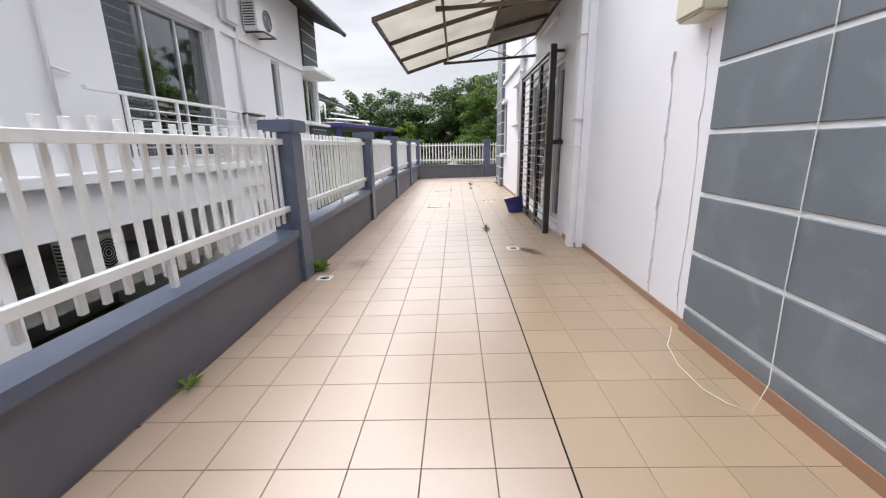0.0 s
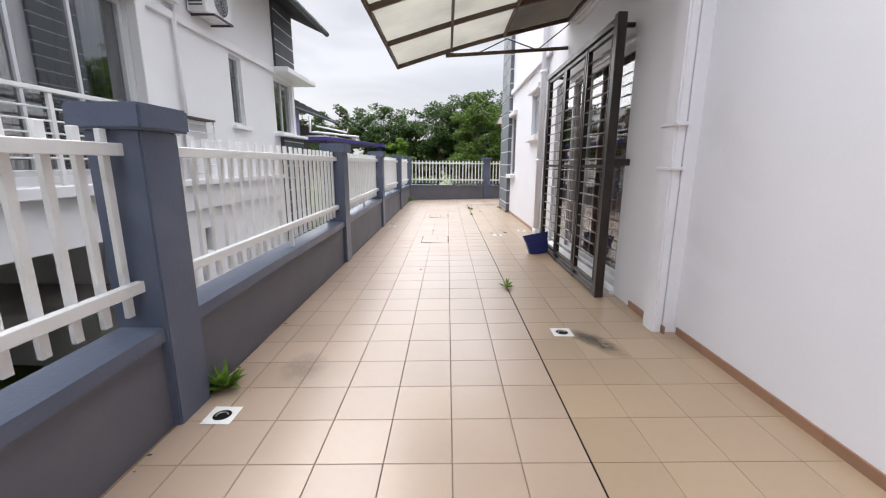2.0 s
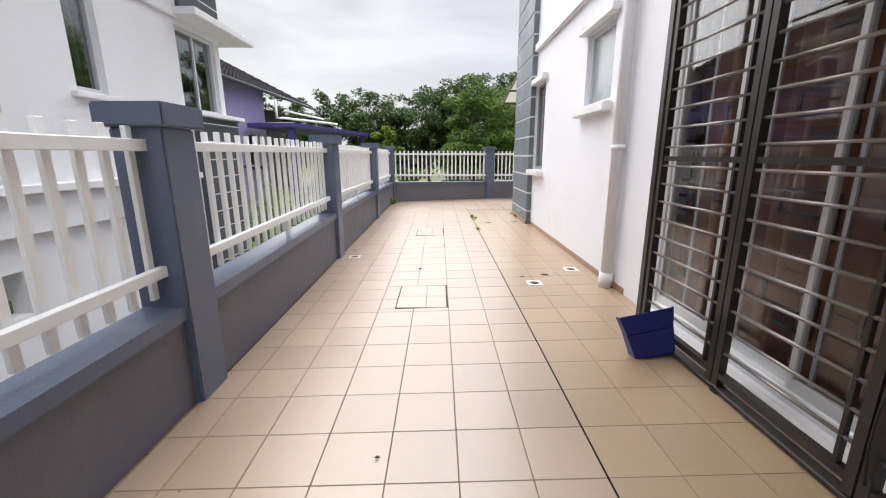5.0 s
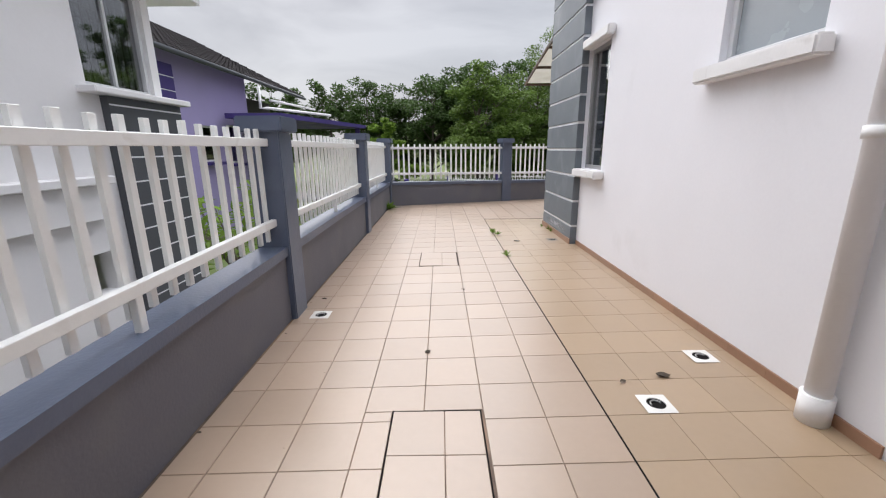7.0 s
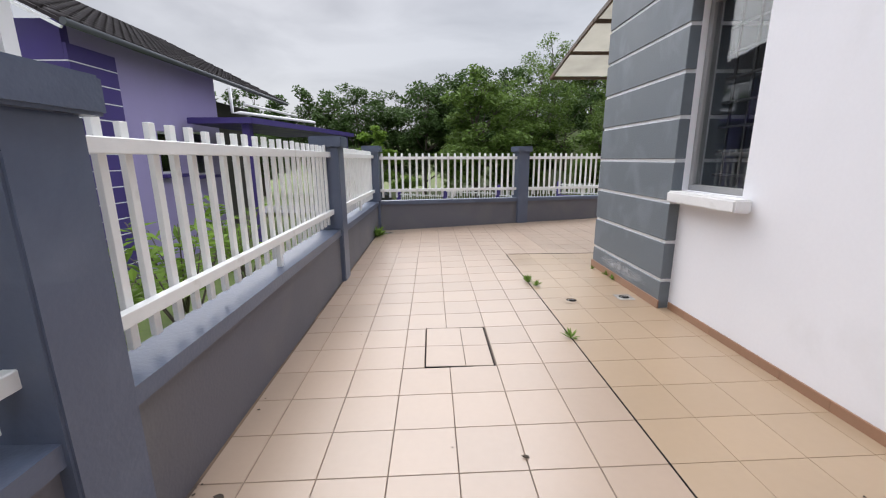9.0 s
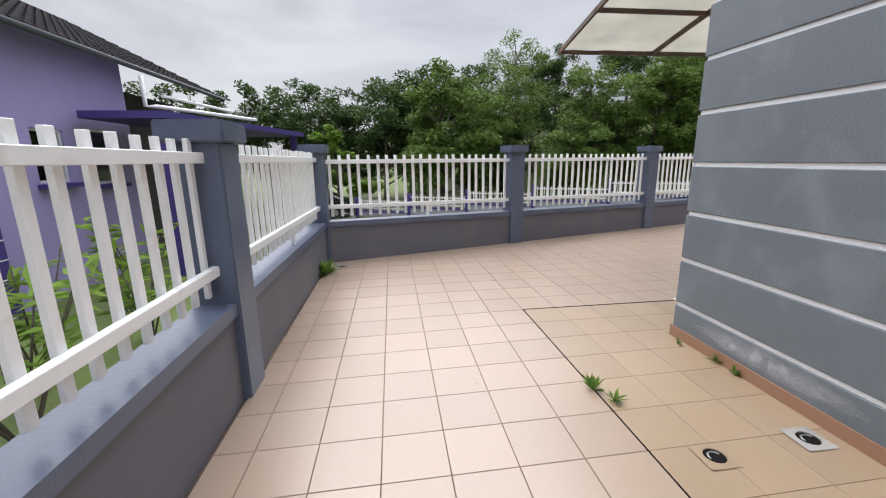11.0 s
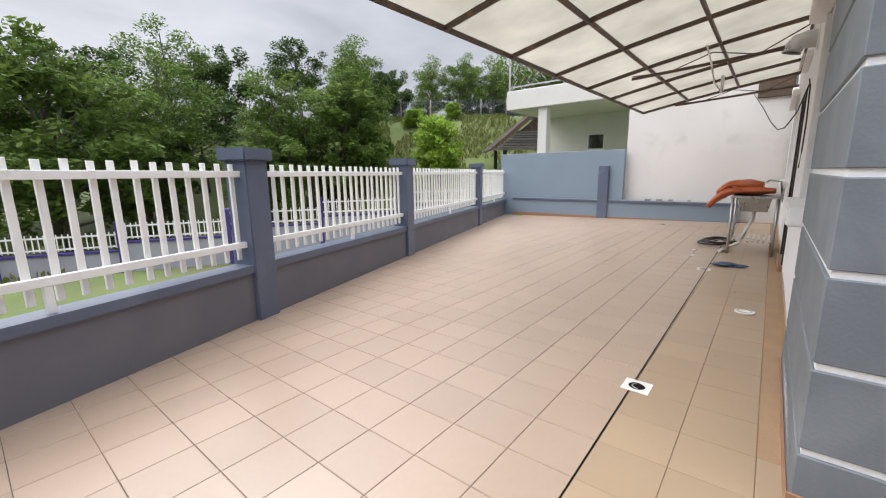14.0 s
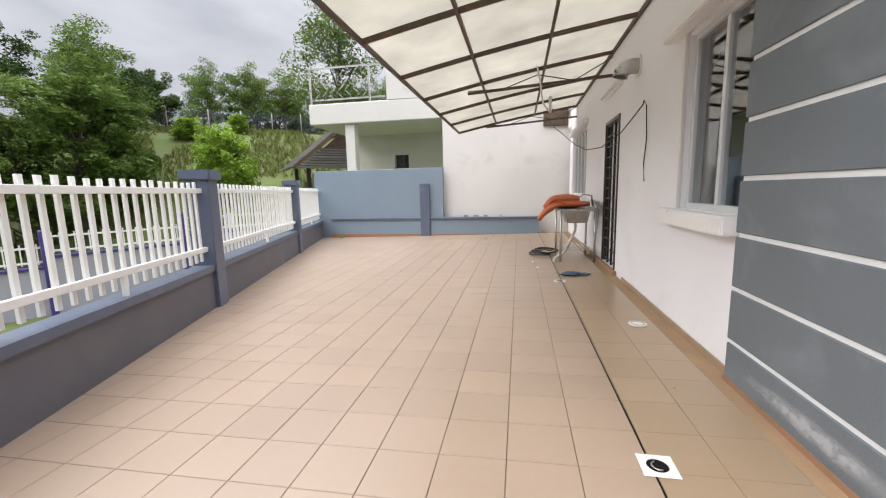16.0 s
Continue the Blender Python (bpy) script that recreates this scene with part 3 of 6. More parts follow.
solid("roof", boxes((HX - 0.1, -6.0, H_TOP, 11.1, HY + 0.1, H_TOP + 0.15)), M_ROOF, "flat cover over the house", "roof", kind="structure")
solid("wall_inside", wall_y(3.4, 3.5, -6.0, 12.0, 0.0, 2.9), M_UNLIT, "inner wall coloured near black as if unlit", "wall", kind="structure")
solid("wall_inside_back", wall_x(11.9, 12.0, 3.5, 10.87, 0.0, 2.9), M_UNLIT, "inner wall coloured near black as if unlit", "wall", kind="structure")
# end of the white wall towards the corner pier and the string course
solid("trim", soften(wall_y(HX - 0.06, HX - 0.001, 9.3, 13.1, 2.93, 3.05), 0.01, 1), M_WHITE, "white string course along the wall", "trim", kind="structure")

# skirtings
sk = bmesh.new()
y = -5.4
while y < 13.0:
    y2 = min(y + 0.3, 13.12)
    if not (6.2 < y2 and y < 9.0):
        xw = HX1 if y2 < 5.5 else HX
        box(sk, xw - 0.012, y + 0.001, -0.05, xw - 0.001, y2 - 0.001, 0.078)
    y += 0.3
nk = bmesh.new()
x = 2.5
while x < 10.9:
    if not (5.45 < x + 0.3 and x < 6.6):
        box(nk, x + 0.001, HY + 0.001, -0.05, x + 0.299, HY + 0.012, 0.06)
    x += 0.3
solid("baseboard", sk, M_SKIRT, "brown tile skirting along the house walls", "skirting", kind="structure")
solid("baseboard", nk, M_TILE_H, "low tan tile skirting along the back wall", "skirting", kind="structure")


# striped grey pier at the house corner
def striped(name, x0, y0, x1, y1, z0, z1, first, pitch, label, extra=()):
    p = thing(name, label, "pier", kind="structure")
    part("core", boxes((x0 + 0.012, y0 + 0.012, z0, x1 - 0.012, y1 - 0.012, z1)), M_GROOVE, p, "white groove lines")
    z, cuts = first, [z0]
    while z < z1:
        cuts.append(z)
        z += pitch
    cuts.append(z1)
    for a, b in zip(cuts, cuts[1:]):
        part("panel", soften(boxes((x0, y0, a + (0.014 if a > z0 else 0), x1, y1, b - 0.014)), 0.004, 1), M_GREY, p)
    return p


pier = striped("corner_pier", 0.915, 13.14, 2.46, 14.56, -0.1, 6.5, 0.262, 0.329, "slate-grey corner pier with white horizontal grooves")
part("foot_tile", boxes((0.903, 13.128, -0.05, 0.913, 14.572, 0.09), (0.9135, 14.562, -0.05, 2.46, 14.572, 0.035)), M_SKIRT, pier, "brown skirting tile")
front = striped("grey_wall_panel", HX1 - 0.03, -5.9, HX1 + 0.1, 3.14, -0.1, 6.5, 0.194, 0.371, "slate-grey wall panel with white grooves")
part("foot_tile", boxes((HX1 - 0.043, -5.9, -0.05, HX1 - 0.032, 3.15, 0.09)), M_SKIRT, front, "brown skirting tile")


# windows
def window(name, axis, u0, u1, z0, z1, face, inward, leaves, label, frame_mat=M_ALU, grille=False, frost=False):
    """A framed window in a wall; face: the outer wall plane, inward: +1 or -1 along the wall's normal."""
    w = thing(name, label, "window", kind="structure")

    def put(bm, a, b, c, d, e, f):
        if axis == "y":
            lo, hi = sorted((face + inward * e, face + inward * f))
            box(bm, lo, a, c, hi, b, d)
        else:
            lo, hi = sorted((face + inward * e, face + inward * f))
            box(bm, a, lo, c, b, hi, d)
    t = 0.045
    for (a, b, c, d) in ((u0, u1, z0, z0 + t), (u0, u1, z1 - t, z1), (u0, u0 + t, z0 + t, z1 - t), (u1 - t, u1, z0 + t, z1 - t)):
        bm = bmesh.new()
        put(bm, a, b, c, d, 0.045, 0.11)
        part("window_frame", soften(bm, 0.004, 1), frame_mat, w)
    step = (u1 - u0 - 2 * t) / leaves
    for i in range(leaves):
        a, b = u0 + t + step * i, u0 + t + step * (i + 1)
        if i:
            bm = bmesh.new()
            put(bm, a - 0.022, a + 0.022, z0 + t, z1 - t, 0.05, 0.105)
            part("mullion", soften(bm, 0.003, 1), frame_mat, w)
        bm = bmesh.new()
        put(bm, a + (0.023 if i else 0.001), b - (0.023 if i < leaves - 1 else 0.001), z0 + t + 0.001, z1 - t - 0.001, 0.072, 0.078)
        pane = part("pane", bm, M_FROST if frost else M_GLASS, w, "frosted pane" if frost else "dark reflecting pane")
        pane.visible_shadow = False
    if grille:
        n = max(3, round((u1 - u0) / 0.11))
        for i in range(1, n):
            bm = bmesh.new()
            u = u0 + (u1 - u0) * i / n
            put(bm, u - 0.007, u + 0.007, z0 + t, z1 - t - 0.25, 0.14, 0.155)
            part("grille_bar", bm, M_BLACK, w, "black grille bar")
        bm = bmesh.new()
        put(bm, u0 + t, u1 - t, z1 - t - 0.27, z1 - t - 0.25, 0.14, 0.155)
        put(bm, u0 + t, u1 - t, z0 + (z1 - z0) * 0.45, z0 + (z1 - z0) * 0.45 + 0.02, 0.14, 0.155)
        part("grille_rail", bm, M_BLACK, w)
    return w


def sill(parent, axis, u0, u1, z0, z1, face, out):
    lo, hi = sorted((face, face + out))
    bm = boxes((lo, u0, z0, hi, u1, z1)) if axis == "y" else boxes((u0, lo, z0, u1, hi, z1))
    return part("window_sill", soften(bm, 0.012, 2), M_WHITE2, parent, "weathered white sill")


w1 = window("window_1", "y", *WIN1, HX, 1, 1, "small high white-framed window with frosted glass", frost=True)
sill(w1, "y", 9.90, 10.82, 1.68, 1.775, HX, -0.10)
sill(w1, "y", 9.90, 10.82, 2.555, 2.64, HX, -0.08)
w2 = window("window_2", "y", *WIN2, HX, 1, 1, "tall dark window beside the grey pier with a white sill", frame_mat=M_ALU_G)
sill(w2, "y", 12.40, 13.139, 0.925, 1.015, HX, -0.12)
sill(w2, "y", 12.40, 13.139, 2.40, 2.50, HX, -0.09)
for k in range(7):
    bm = boxes((HX + 0.14, 12.5, 1.14 + k * 0.17, HX + 0.155, 13.02, 1.155 + k * 0.17))
    part("grille_bar", bm, M_BLACK, w2, "black inner grille bar")
for k in range(3):
    part("grille_bar", boxes((HX + 0.156, 12.6 + k * 0.17, 1.07, HX + 0.17, 12.615 + k * 0.17, 2.35)), M_BLACK, w2)
w3 = window("window_3", "x", *NWIN, HY, -1, 2, "tall white-framed back window with clear panes")
sill(w3, "x", 2.462, 3.70, 0.90, 1.025, HY, 0.12)
sill(w3, "x", 2.462, 3.72, 2.40, 2.52, HY, 0.12)
part("reveal", soften(boxes((3.452, HY + 0.001, 1.03, 3.52, HY + 0.03, 2.395)), 0.004, 1), M_WHITE2, w3, "raised white surround")
w4 = window("window_4", "x", *NWIN2, HY, -1, 4, "wide white-framed back window with bars", grille=True)
sill(w4, "x", 8.2, 10.5, 0.95, 1.035, HY, 0.10)
sill(w4, "x", 8.2, 10.5, 2.45, 2.55, HY, 0.10)

# sliding door behind its grille
sd = thing("door_1", "white aluminium sliding glass door behind a dark grille", "door", kind="structure")
y0, y1, z0, z1 = SLD
for s in ((HX + 0.04, y0, z0, HX + 0.13, y1, z0 + 0.07), (HX + 0.04, y0, z1 - 0.06, HX + 0.13, y1, z1), (HX + 0.04, y0, z0 + 0.07, HX + 0.13, y0 + 0.06, z1 - 0.06), (HX + 0.04, y1 - 0.06, z0 + 0.07, HX + 0.13, y1, z1 - 0.06)):
    part("door_frame", soften(boxes(s), 0.004, 1), M_ALU, sd)
for k in range(4):
    a = y0 + 0.06 + (y1 - y0 - 0.12) / 4 * k
    b = a + (y1 - y0 - 0.12) / 4
    xo = HX + (0.055 if k % 2 else 0.09)
    leaf = part("door_leaf", boxes((xo, a, z0 + 0.071, xo + 0.03, a + 0.03, z1 - 0.061), (xo, b - 0.03, z0 + 0.071, xo + 0.03, b, z1 - 0.061), (xo, a + 0.03, z0 + 0.071, xo + 0.03, b - 0.03, z0 + 0.13), (xo, a + 0.03, z1 - 0.11, xo + 0.03, b - 0.03, z1 - 0.061)), M_ALU, sd, "white leaf frame")
    p = part("pane", boxes((xo + 0.012, a + 0.031, z0 + 0.131, xo + 0.018, b - 0.031, z1 - 0.111)), M_GLASS, leaf)
    p.visible_shadow = False
part("threshold", soften(boxes((HX - 0.05, y0 - 0.02, -0.1, HX + 0.15, y1 + 0.02, 0.058)), 0.005, 1), M_WHITE2, sd, "white threshold step")
cu = thing("curtain", "brown pleated curtain drawn behind the sliding door", "curtain", at=(HX + 0.27, y0 - 0.1, 0))
cb = bmesh.new()
n = 150
prev = None
for i in range(n + 1):
    u = (y1 - y0 + 0.2) * i / n
    x = 0.045 * math.sin(i * 0.72 + 0.6 * math.sin(i * 0.13)) + 0.02 * math.sin(i * 0.31)
    row = [cb.verts.new((x, u, 0.1)), cb.verts.new((x * 0.7, u, 2.45))]
    if prev:
        f = cb.faces.new((prev[0], row[0], row[1], prev[1]))
        f.smooth = True
    prev = row
part("cloth", cb, M_CURTAIN, cu)
rb = bmesh.new()
tube(rb, [(0, -0.1, 2.47), (0, y1 - y0 + 0.3, 2.47)], 0.014)
part("rod", rb, M_BRONZE, cu)
# pale uprights of the inner security grille; the maze pieces imitate reflections in the panes
ig = thing("inner_grille", "pale inner grille uprights behind glass with added pieces imitating a reflected maze pattern", "grille", at=(HX + 0.19, 0, 0))
for k in range(5):
    yy = y0 + 0.2 + k * 0.54
    part("upright", boxes((0, yy, 0.12, 0.012, yy + 0.022, 2.36)), M_ALU, ig)
    for q in range(4):
        zz = 0.35 + q * 0.5
        b2 = bmesh.new()
        for s in ((0.002, yy + 0.06, zz, 0.012, yy + 0.30, zz + 0.02), (0.002, yy + 0.06, zz + 0.021, 0.012, yy + 0.08, zz + 0.22), (0.002, yy + 0.06, zz + 0.221, 0.012, yy + 0.40, zz + 0.24), (0.002, yy + 0.38, zz + 0.10, 0.012, yy + 0.40, zz + 0.22), (0.002, yy + 0.16, zz + 0.10, 0.012, yy + 0.379, zz + 0.12)):
            box(b2, *s)
        part("maze_reflection", b2, M_BRONZE, ig)

# dark sliding grille gate in front of the door
gt = thing("grille_gate", "dark bronze steel folding grille gate, closed, with horizontal bars", "gate", at=(0.825, 0, 0))
GY = [6.33, 7.04, 7.81, 8.60]
part("post", soften(boxes((-0.045, 6.245, 0.012, 0.035, 6.325, 2.50)), 0.006, 1), M_BRONZE, gt, "thick end post")
part("foot_plate", soften(boxes((-0.06, 6.215, 0.002, 0.045, 6.335, 0.011)), 0.002, 1), M_BRONZE, gt)
part("post", soften(boxes((-0.03, 8.60, 0.03, 0.03, 8.66, 2.46)), 0.005, 1), M_BRONZE, gt)
part("track", soften(boxes((-0.04, 6.326, 2.42, 0.04, 8.67, 2.475)), 0.004, 1), M_BRONZE, gt, "top guide rail")
part("track", soften(boxes((-0.03, 6.336, 0.032, 0.03, 8.60, 0.052)), 0.003, 1), M_BRONZE, gt, "bottom guide rail")
for yy, zz in ((6.40, 2.43), (8.60, 2.43)):
    part("bracket", soften(boxes((0.041, yy, zz, 0.172, yy + 0.04, zz + 0.035)), 0.003, 1), M_BRONZE, gt, "arm fixing the guide rail to the wall")
for k, (a, b) in enumerate(zip(GY, GY[1:])):
    leaf = part("leaf", boxes((-0.022, a + 0.005, 0.06, 0.022, a + 0.045, 2.41), (-0.022, b - 0.045, 0.06, 0.022, b - 0.005, 2.41), (-0.02, a + 0.046, 0.10, 0.02, b - 0.046, 0.135), (-0.02, a + 0.046, 2.37, 0.02, b - 0.046, 2.405)), M_BRONZE, gt, "gate leaf frame")
    z = 0.25
    while z < 2.34:
        bm = bmesh.new()
        tube(bm, [(-0.006, a + 0.044, z), (-0.006, b - 0.044, z)], 0.0085, 6)
        part("bar", bm, M_GBAR, leaf)
        z += 0.118
    part("inner_stile", soften(boxes((-0.014, a + 0.085, 0.136, 0.010, a + 0.105, 2.369)), 0.002, 1), M_BRONZE, leaf, "thin inner upright")
    part("lock_bar", boxes((-0.012, a + 0.044, 1.225, 0.006, b - 0.044, 1.255)), M_BRONZE, leaf)
    part("foot", soften(boxes((-0.03, b - 0.06, 0.004, 0.03, b - 0.01, 0.058)), 0.004, 1), M_BRONZE, leaf, "roller foot")
part("latch", soften(boxes((0.036, 6.25, 1.25, 0.172, 6.29, 1.31)), 0.005, 1), M_BRONZE, gt, "bolt bracket on the wall")
wbm = bmesh.new()
tube(wbm, [(-0.035, 7.005 + 0.02 * math.sin(i * 1.1), 0.15 + i * 0.14) for i in range(17)], 0.005, 5)
part("cable", wbm, M_BLACK, gt, "thin black cable along the frame")

# back door with its grille
bd = thing("door_2", "narrow dark-framed back door with a black grille", "door", kind="structure")
x0, x1, z0, z1 = NDOOR
for s in ((x0, HY - 0.10, z0, x0 + 0.05, HY + 0.015, z1), (x1 - 0.05, HY - 0.10, z0, x1, HY + 0.015, z1), (x0 + 0.05, HY - 0.10, z1 - 0.05, x1 - 0.05, HY + 0.015, z1)):
    part("door_frame", soften(boxes(s), 0.004, 1), M_BRONZE, bd)
part("door_leaf", boxes((x0 + 0.051, HY - 0.12, z0, x1 - 0.051, HY - 0.08, z1 - 0.051)), M_WHITE2, bd, "pale door leaf behind the grille")
gr = part("grille", boxes((x0 + 0.052, HY - 0.03, z0 + 0.01, x0 + 0.08, HY, z1 - 0.053), (x1 - 0.08, HY - 0.03, z0 + 0.01, x1 - 0.052, HY, z1 - 0.053), (x0 + 0.3, HY - 0.03, z0 + 0.01, x0 + 0.325, HY, z1 - 0.053), (x1 - 0.34, HY - 0.03, z0 + 0.01, x1 - 0.32, HY, z1 - 0.053)), M_BRONZE, bd, "black steel grille")
for k in range(14):
    zz = z0 + 0.05 + k * 0.153
    part("bar", boxes((x0 + 0.081, HY - 0.028, zz, x1 - 0.081, HY - 0.008, zz + 0.014)), M_BRONZE, gr)
part("step", soften(boxes((x0 - 0.12, HY + 0.0005, -0.1, x1 + 0.1, HY + 0.05, 0.068)), 0.006, 1), M_SKIRT, bd, "tiled door step")

# downpipes
dp = thing("downpipe", "white square downpipe with clips on the house wall", "pipe", "downpipes")
part("pipe", soften(boxes((HX - 0.075, 5.441, 0.0, HX - 0.002, 5.60, 6.5)), 0.012, 2), M_WHITE, dp)
for zz in (1.22, 1.52, 2.4):
    part("clip", soften(boxes((HX - 0.085, 5.41, zz, HX - 0.002, 5.63, zz + 0.022)), 0.003, 1), M_WHITE2, dp)
dp2 = thing("downpipe", "white round downpipe with a socket foot", "pipe", "downpipes")
b = bmesh.new()
tube(b, [(HX - 0.065, 9.55, 0.02), (HX - 0.065, 9.55, 6.4)], 0.052, 16)
part("pipe", b, M_WHITE, dp2)
b = bmesh.new()
tube(b, [(HX - 0.065, 9.55, 0.015), (HX - 0.065, 9.55, 0.16)], 0.066, 16)
part("foot", b, M_WHITE2, dp2)
for zz in (1.3, 2.7):
    b = bmesh.new()
    tube(b, [(HX - 0.065, 9.55, zz), (HX - 0.065, 9.55, zz + 0.05)], 0.062, 16)
    part("collar", b, M_WHITE2, dp2)


# ---- canopies ----
def truss(parent, a, b, rise_a, rise_b):
    """A light bracket: bottom chord a-b and zigzag rods up to the sheet."""
    a, b = Vector(a), Vector(b)
    part("bracket", bar(bmesh.new(), a, b, 0.03, 0.04), M_RIB, parent, "brown steel bracket arm")
    n = 4
    for i in range(n):
        p, q = a.lerp(b, i / n), a.lerp(b, (i + 1) / n)
        up = lambda v, s: v + Vector((0, 0, rise_a + (rise_b - rise_a) * s))
        bm = bmesh.new()
        tube(bm, [p if i % 2 else up(p, i / n), up(q, (i + 1) / n) if i % 2 else q], 0.008, 6)
        part("rod", bm, M_RIB, parent)


def canopy(name, label, wall_pt, out_pt, along, length, ribs, purlins, bow=0.03):
    """Lean-to canopy: ribs run from the wall to the outer edge, cream sheets between them."""
    c = thing(name, label, "canopy", "canopies")
    W0, O0, A = Vector(wall_pt), Vector(out_pt), Vector(along)

    def at(u, s, dz=0.0):
        p = W0.lerp(O0, s) + A * u
        return p + Vector((0, 0, bow * math.sin(math.pi * s) + dz))
    for i in range(ribs + 1):
        u = length * i / ribs
        bm = bmesh.new()
        for k in range(8):
            bar(bm, at(u, k / 8), at(u, (k + 1) / 8), 0.03, 0.05)
        part("rib", bm, M_RIB, c, "curved brown steel rib")
    for s in purlins:
        part("purlin", bar(bmesh.new(), at(-0.02, s, -0.003), at(length + 0.02, s, -0.003), 0.03, 0.045), M_RIB, c, "brown steel purlin")
    for i in range(ribs):
        bm = bmesh.new()
        u0, u1 = length * i / ribs, length * (i + 1) / ribs
        rows = [[[bm.verts.new(at(u, k / 12, 0.03 + dz)) for u in (u0 + 0.002, u1 - 0.002)] for k in range(13)] for dz in (0.0, 0.006)]
        for k in range(12):
            bm.faces.new((rows[0][k][0], rows[0][k][1], rows[0][k + 1][1], rows[0][k + 1][0]))
        for lay in rows[1:]:
            for v in [v for r in lay for v in r]:
                bm.verts.remove(v)
        part("sheet", bm, M_POLY, c, "cream translucent sheet")
    return c


c1 = canopy("canopy", "cream sheet canopy on brown steel ribs over the grille gate", (HX - 0.01, 5.33, 3.17), (-1.32, 5.33, 2.57), (0, 1, 0), 3.2, 3, (0.0, 0.37, 0.68, 1.0))
# unseen board added just above the sheets to darken the bay by the wall
board = bmesh.new()
bar(board, (HX - 0.03, 6.93, 3.235), (0.12, 6.93, 3.045), 3.26, 0.02)
part("shade_board", board, M_RIB, c1, "unseen dark board added above the sheets to shade them along the wall")
truss(c1, (HX - 0.005, 8.47, 2.80), (-0.66, 8.47, 2.70), 0.30, 0.03)
truss(c1, (HX - 0.005, 5.5, 2.80), (-0.66, 5.5, 2.70), 0.30, 0.03)
c2 = canopy("canopy", "long cream sheet canopy on rusty ribs over the back yard", (1.08, HY + 0.02, 3.10), (1.08, 17.30, 2.62), (1, 0, 0), 8.86, 7, (0.0, 0.34, 0.67, 1.0))
truss(c2, (6.2, HY + 0.005, 2.80), (6.2, 16.62, 2.68), 0.25, 0.04)
truss(c2, (9.8, HY + 0.005, 2.84), (9.8, 16.62, 2.70), 0.22, 0.04)

# ---- neighbour to the west ----
NX = -4.85
nb = thing("neighbour_house", "white two-storey neighbouring house with large curtained windows", "house")
BIG = (6.05, 8.30, 1.12, 3.32)
SML = (10.82, 11.28, 2.02, 3.33)
CRN = (12.85, 14.0, 2.02, 3.30)
part("wall", wall_y(NX - 0.2, NX, -8.0, 14.15, 0.97, 5.2, [BIG, SML, CRN]), M_FAR_WHITE, nb)
part("wall", wall_x(14.0, 14.15, -12.0, NX - 0.2, -1.9, 5.2, [(-6.2, NX - 0.35, 2.02, 3.30)]), M_FAR_WHITE, nb, "end wall")
part("lower_wall", wall_y(NX - 0.2, NX, 8.3, 14.15, -1.9, 0.97, [(9.3, 9.75, -0.3, 0.15), (12.3, 12.75, -0.4, 0.1)]), M_FAR_WHITE, nb)
part("porch_back", boxes((-7.6, -8.0, -1.9, -7.4, 8.3, 0.9)), M_CONC, nb, "dim porch back wall")
part("porch_side", boxes((-7.4, 8.1, -1.9, NX - 0.2, 8.3, 0.9)), M_FAR_WHITE, nb)
part("slab", boxes((-8.0, -8.0, 0.75, NX - 0.2, 13.7, 0.96)), M_FAR_WHITE, nb, "floor slab")
part("fascia", soften(boxes((NX + 0.005, -8.0, 0.36, NX + 0.25, 8.3, 0.90)), 0.01, 1), M_FAR_WHITE, nb, "white fascia band")
part("fascia", soften(boxes((NX + 0.005, 8.301, 0.50, NX + 0.10, 12.7, 0.90)), 0.01, 1), M_FAR_WHITE, nb, "white fascia band")
part("ledge", soften(boxes((NX + 0.005, -8.0, 0.905, NX + 0.36, 8.45, 1.03)), 0.012, 1), M_FAR_WHITE, nb, "projecting white ledge")
part("ledge", soften(boxes((NX + 0.005, 8.455, 0.905, NX + 0.2, 12.75, 1.0)), 0.012, 1), M_FAR_WHITE, nb, "projecting white ledge")
part("string_course", soften(boxes((NX + 0.002, 8.55, 3.38, NX + 0.07, 12.85, 3.5)), 0.01, 1), M_FAR_WHITE, nb)
part("porch_column", boxes((NX - 0.15, 3.6, -1.9, NX + 0.15, 4.1, 0.36)), M_FAR_WHITE, nb)
part("canopy_slab", soften(boxes((NX - 1.2, 12.75, 3.40, NX + 0.42, 14.75, 3.52)), 0.015, 1), M_FAR_WHITE, nb, "projecting white window hood")
part("grey_panel", boxes((NX + 0.002, 12.95, 3.53, NX + 0.06, 14.14, 5.1)), M_GREYDK, nb, "dark grey panel")
for k in range(4):
    part("panel_groove", boxes((NX + 0.061, 12.95, 3.85 + k * 0.33, NX + 0.064, 14.14, 3.868 + k * 0.33)), M_GROOVE, nb, "white groove line")
part("sill", soften(boxes((NX - 0.1, 12.7, 1.925, NX + 0.22, 14.45, 2.0)), 0.01, 1), M_FAR_WHITE, nb)
part("sill", soften(boxes((NX + 0.002, 10.72, 1.93, NX + 0.09, 11.38, 2.0)), 0.01, 1), M_FAR_WHITE, nb)
part("surround", soften(boxes((NX + 0.002, 8.31, 1.04, NX + 0.14, 8.5, 3.55)), 0.01, 1), M_FAR_WHITE, nb, "raised window surround")
part("surround", soften(boxes((NX + 0.002, 5.85, 3.33, NX + 0.14, 8.305, 3.55)), 0.01, 1), M_FAR_WHITE, nb, "raised window surround")
part("grey_pier", boxes((NX + 0.002, 13.0, -1.9, NX + 0.10, 14.36, 1.92), (NX - 0.3, 14.151, -1.9, NX + 0.001, 14.36, 1.92)), M_GREYDK, nb, "dark grey striped pier")
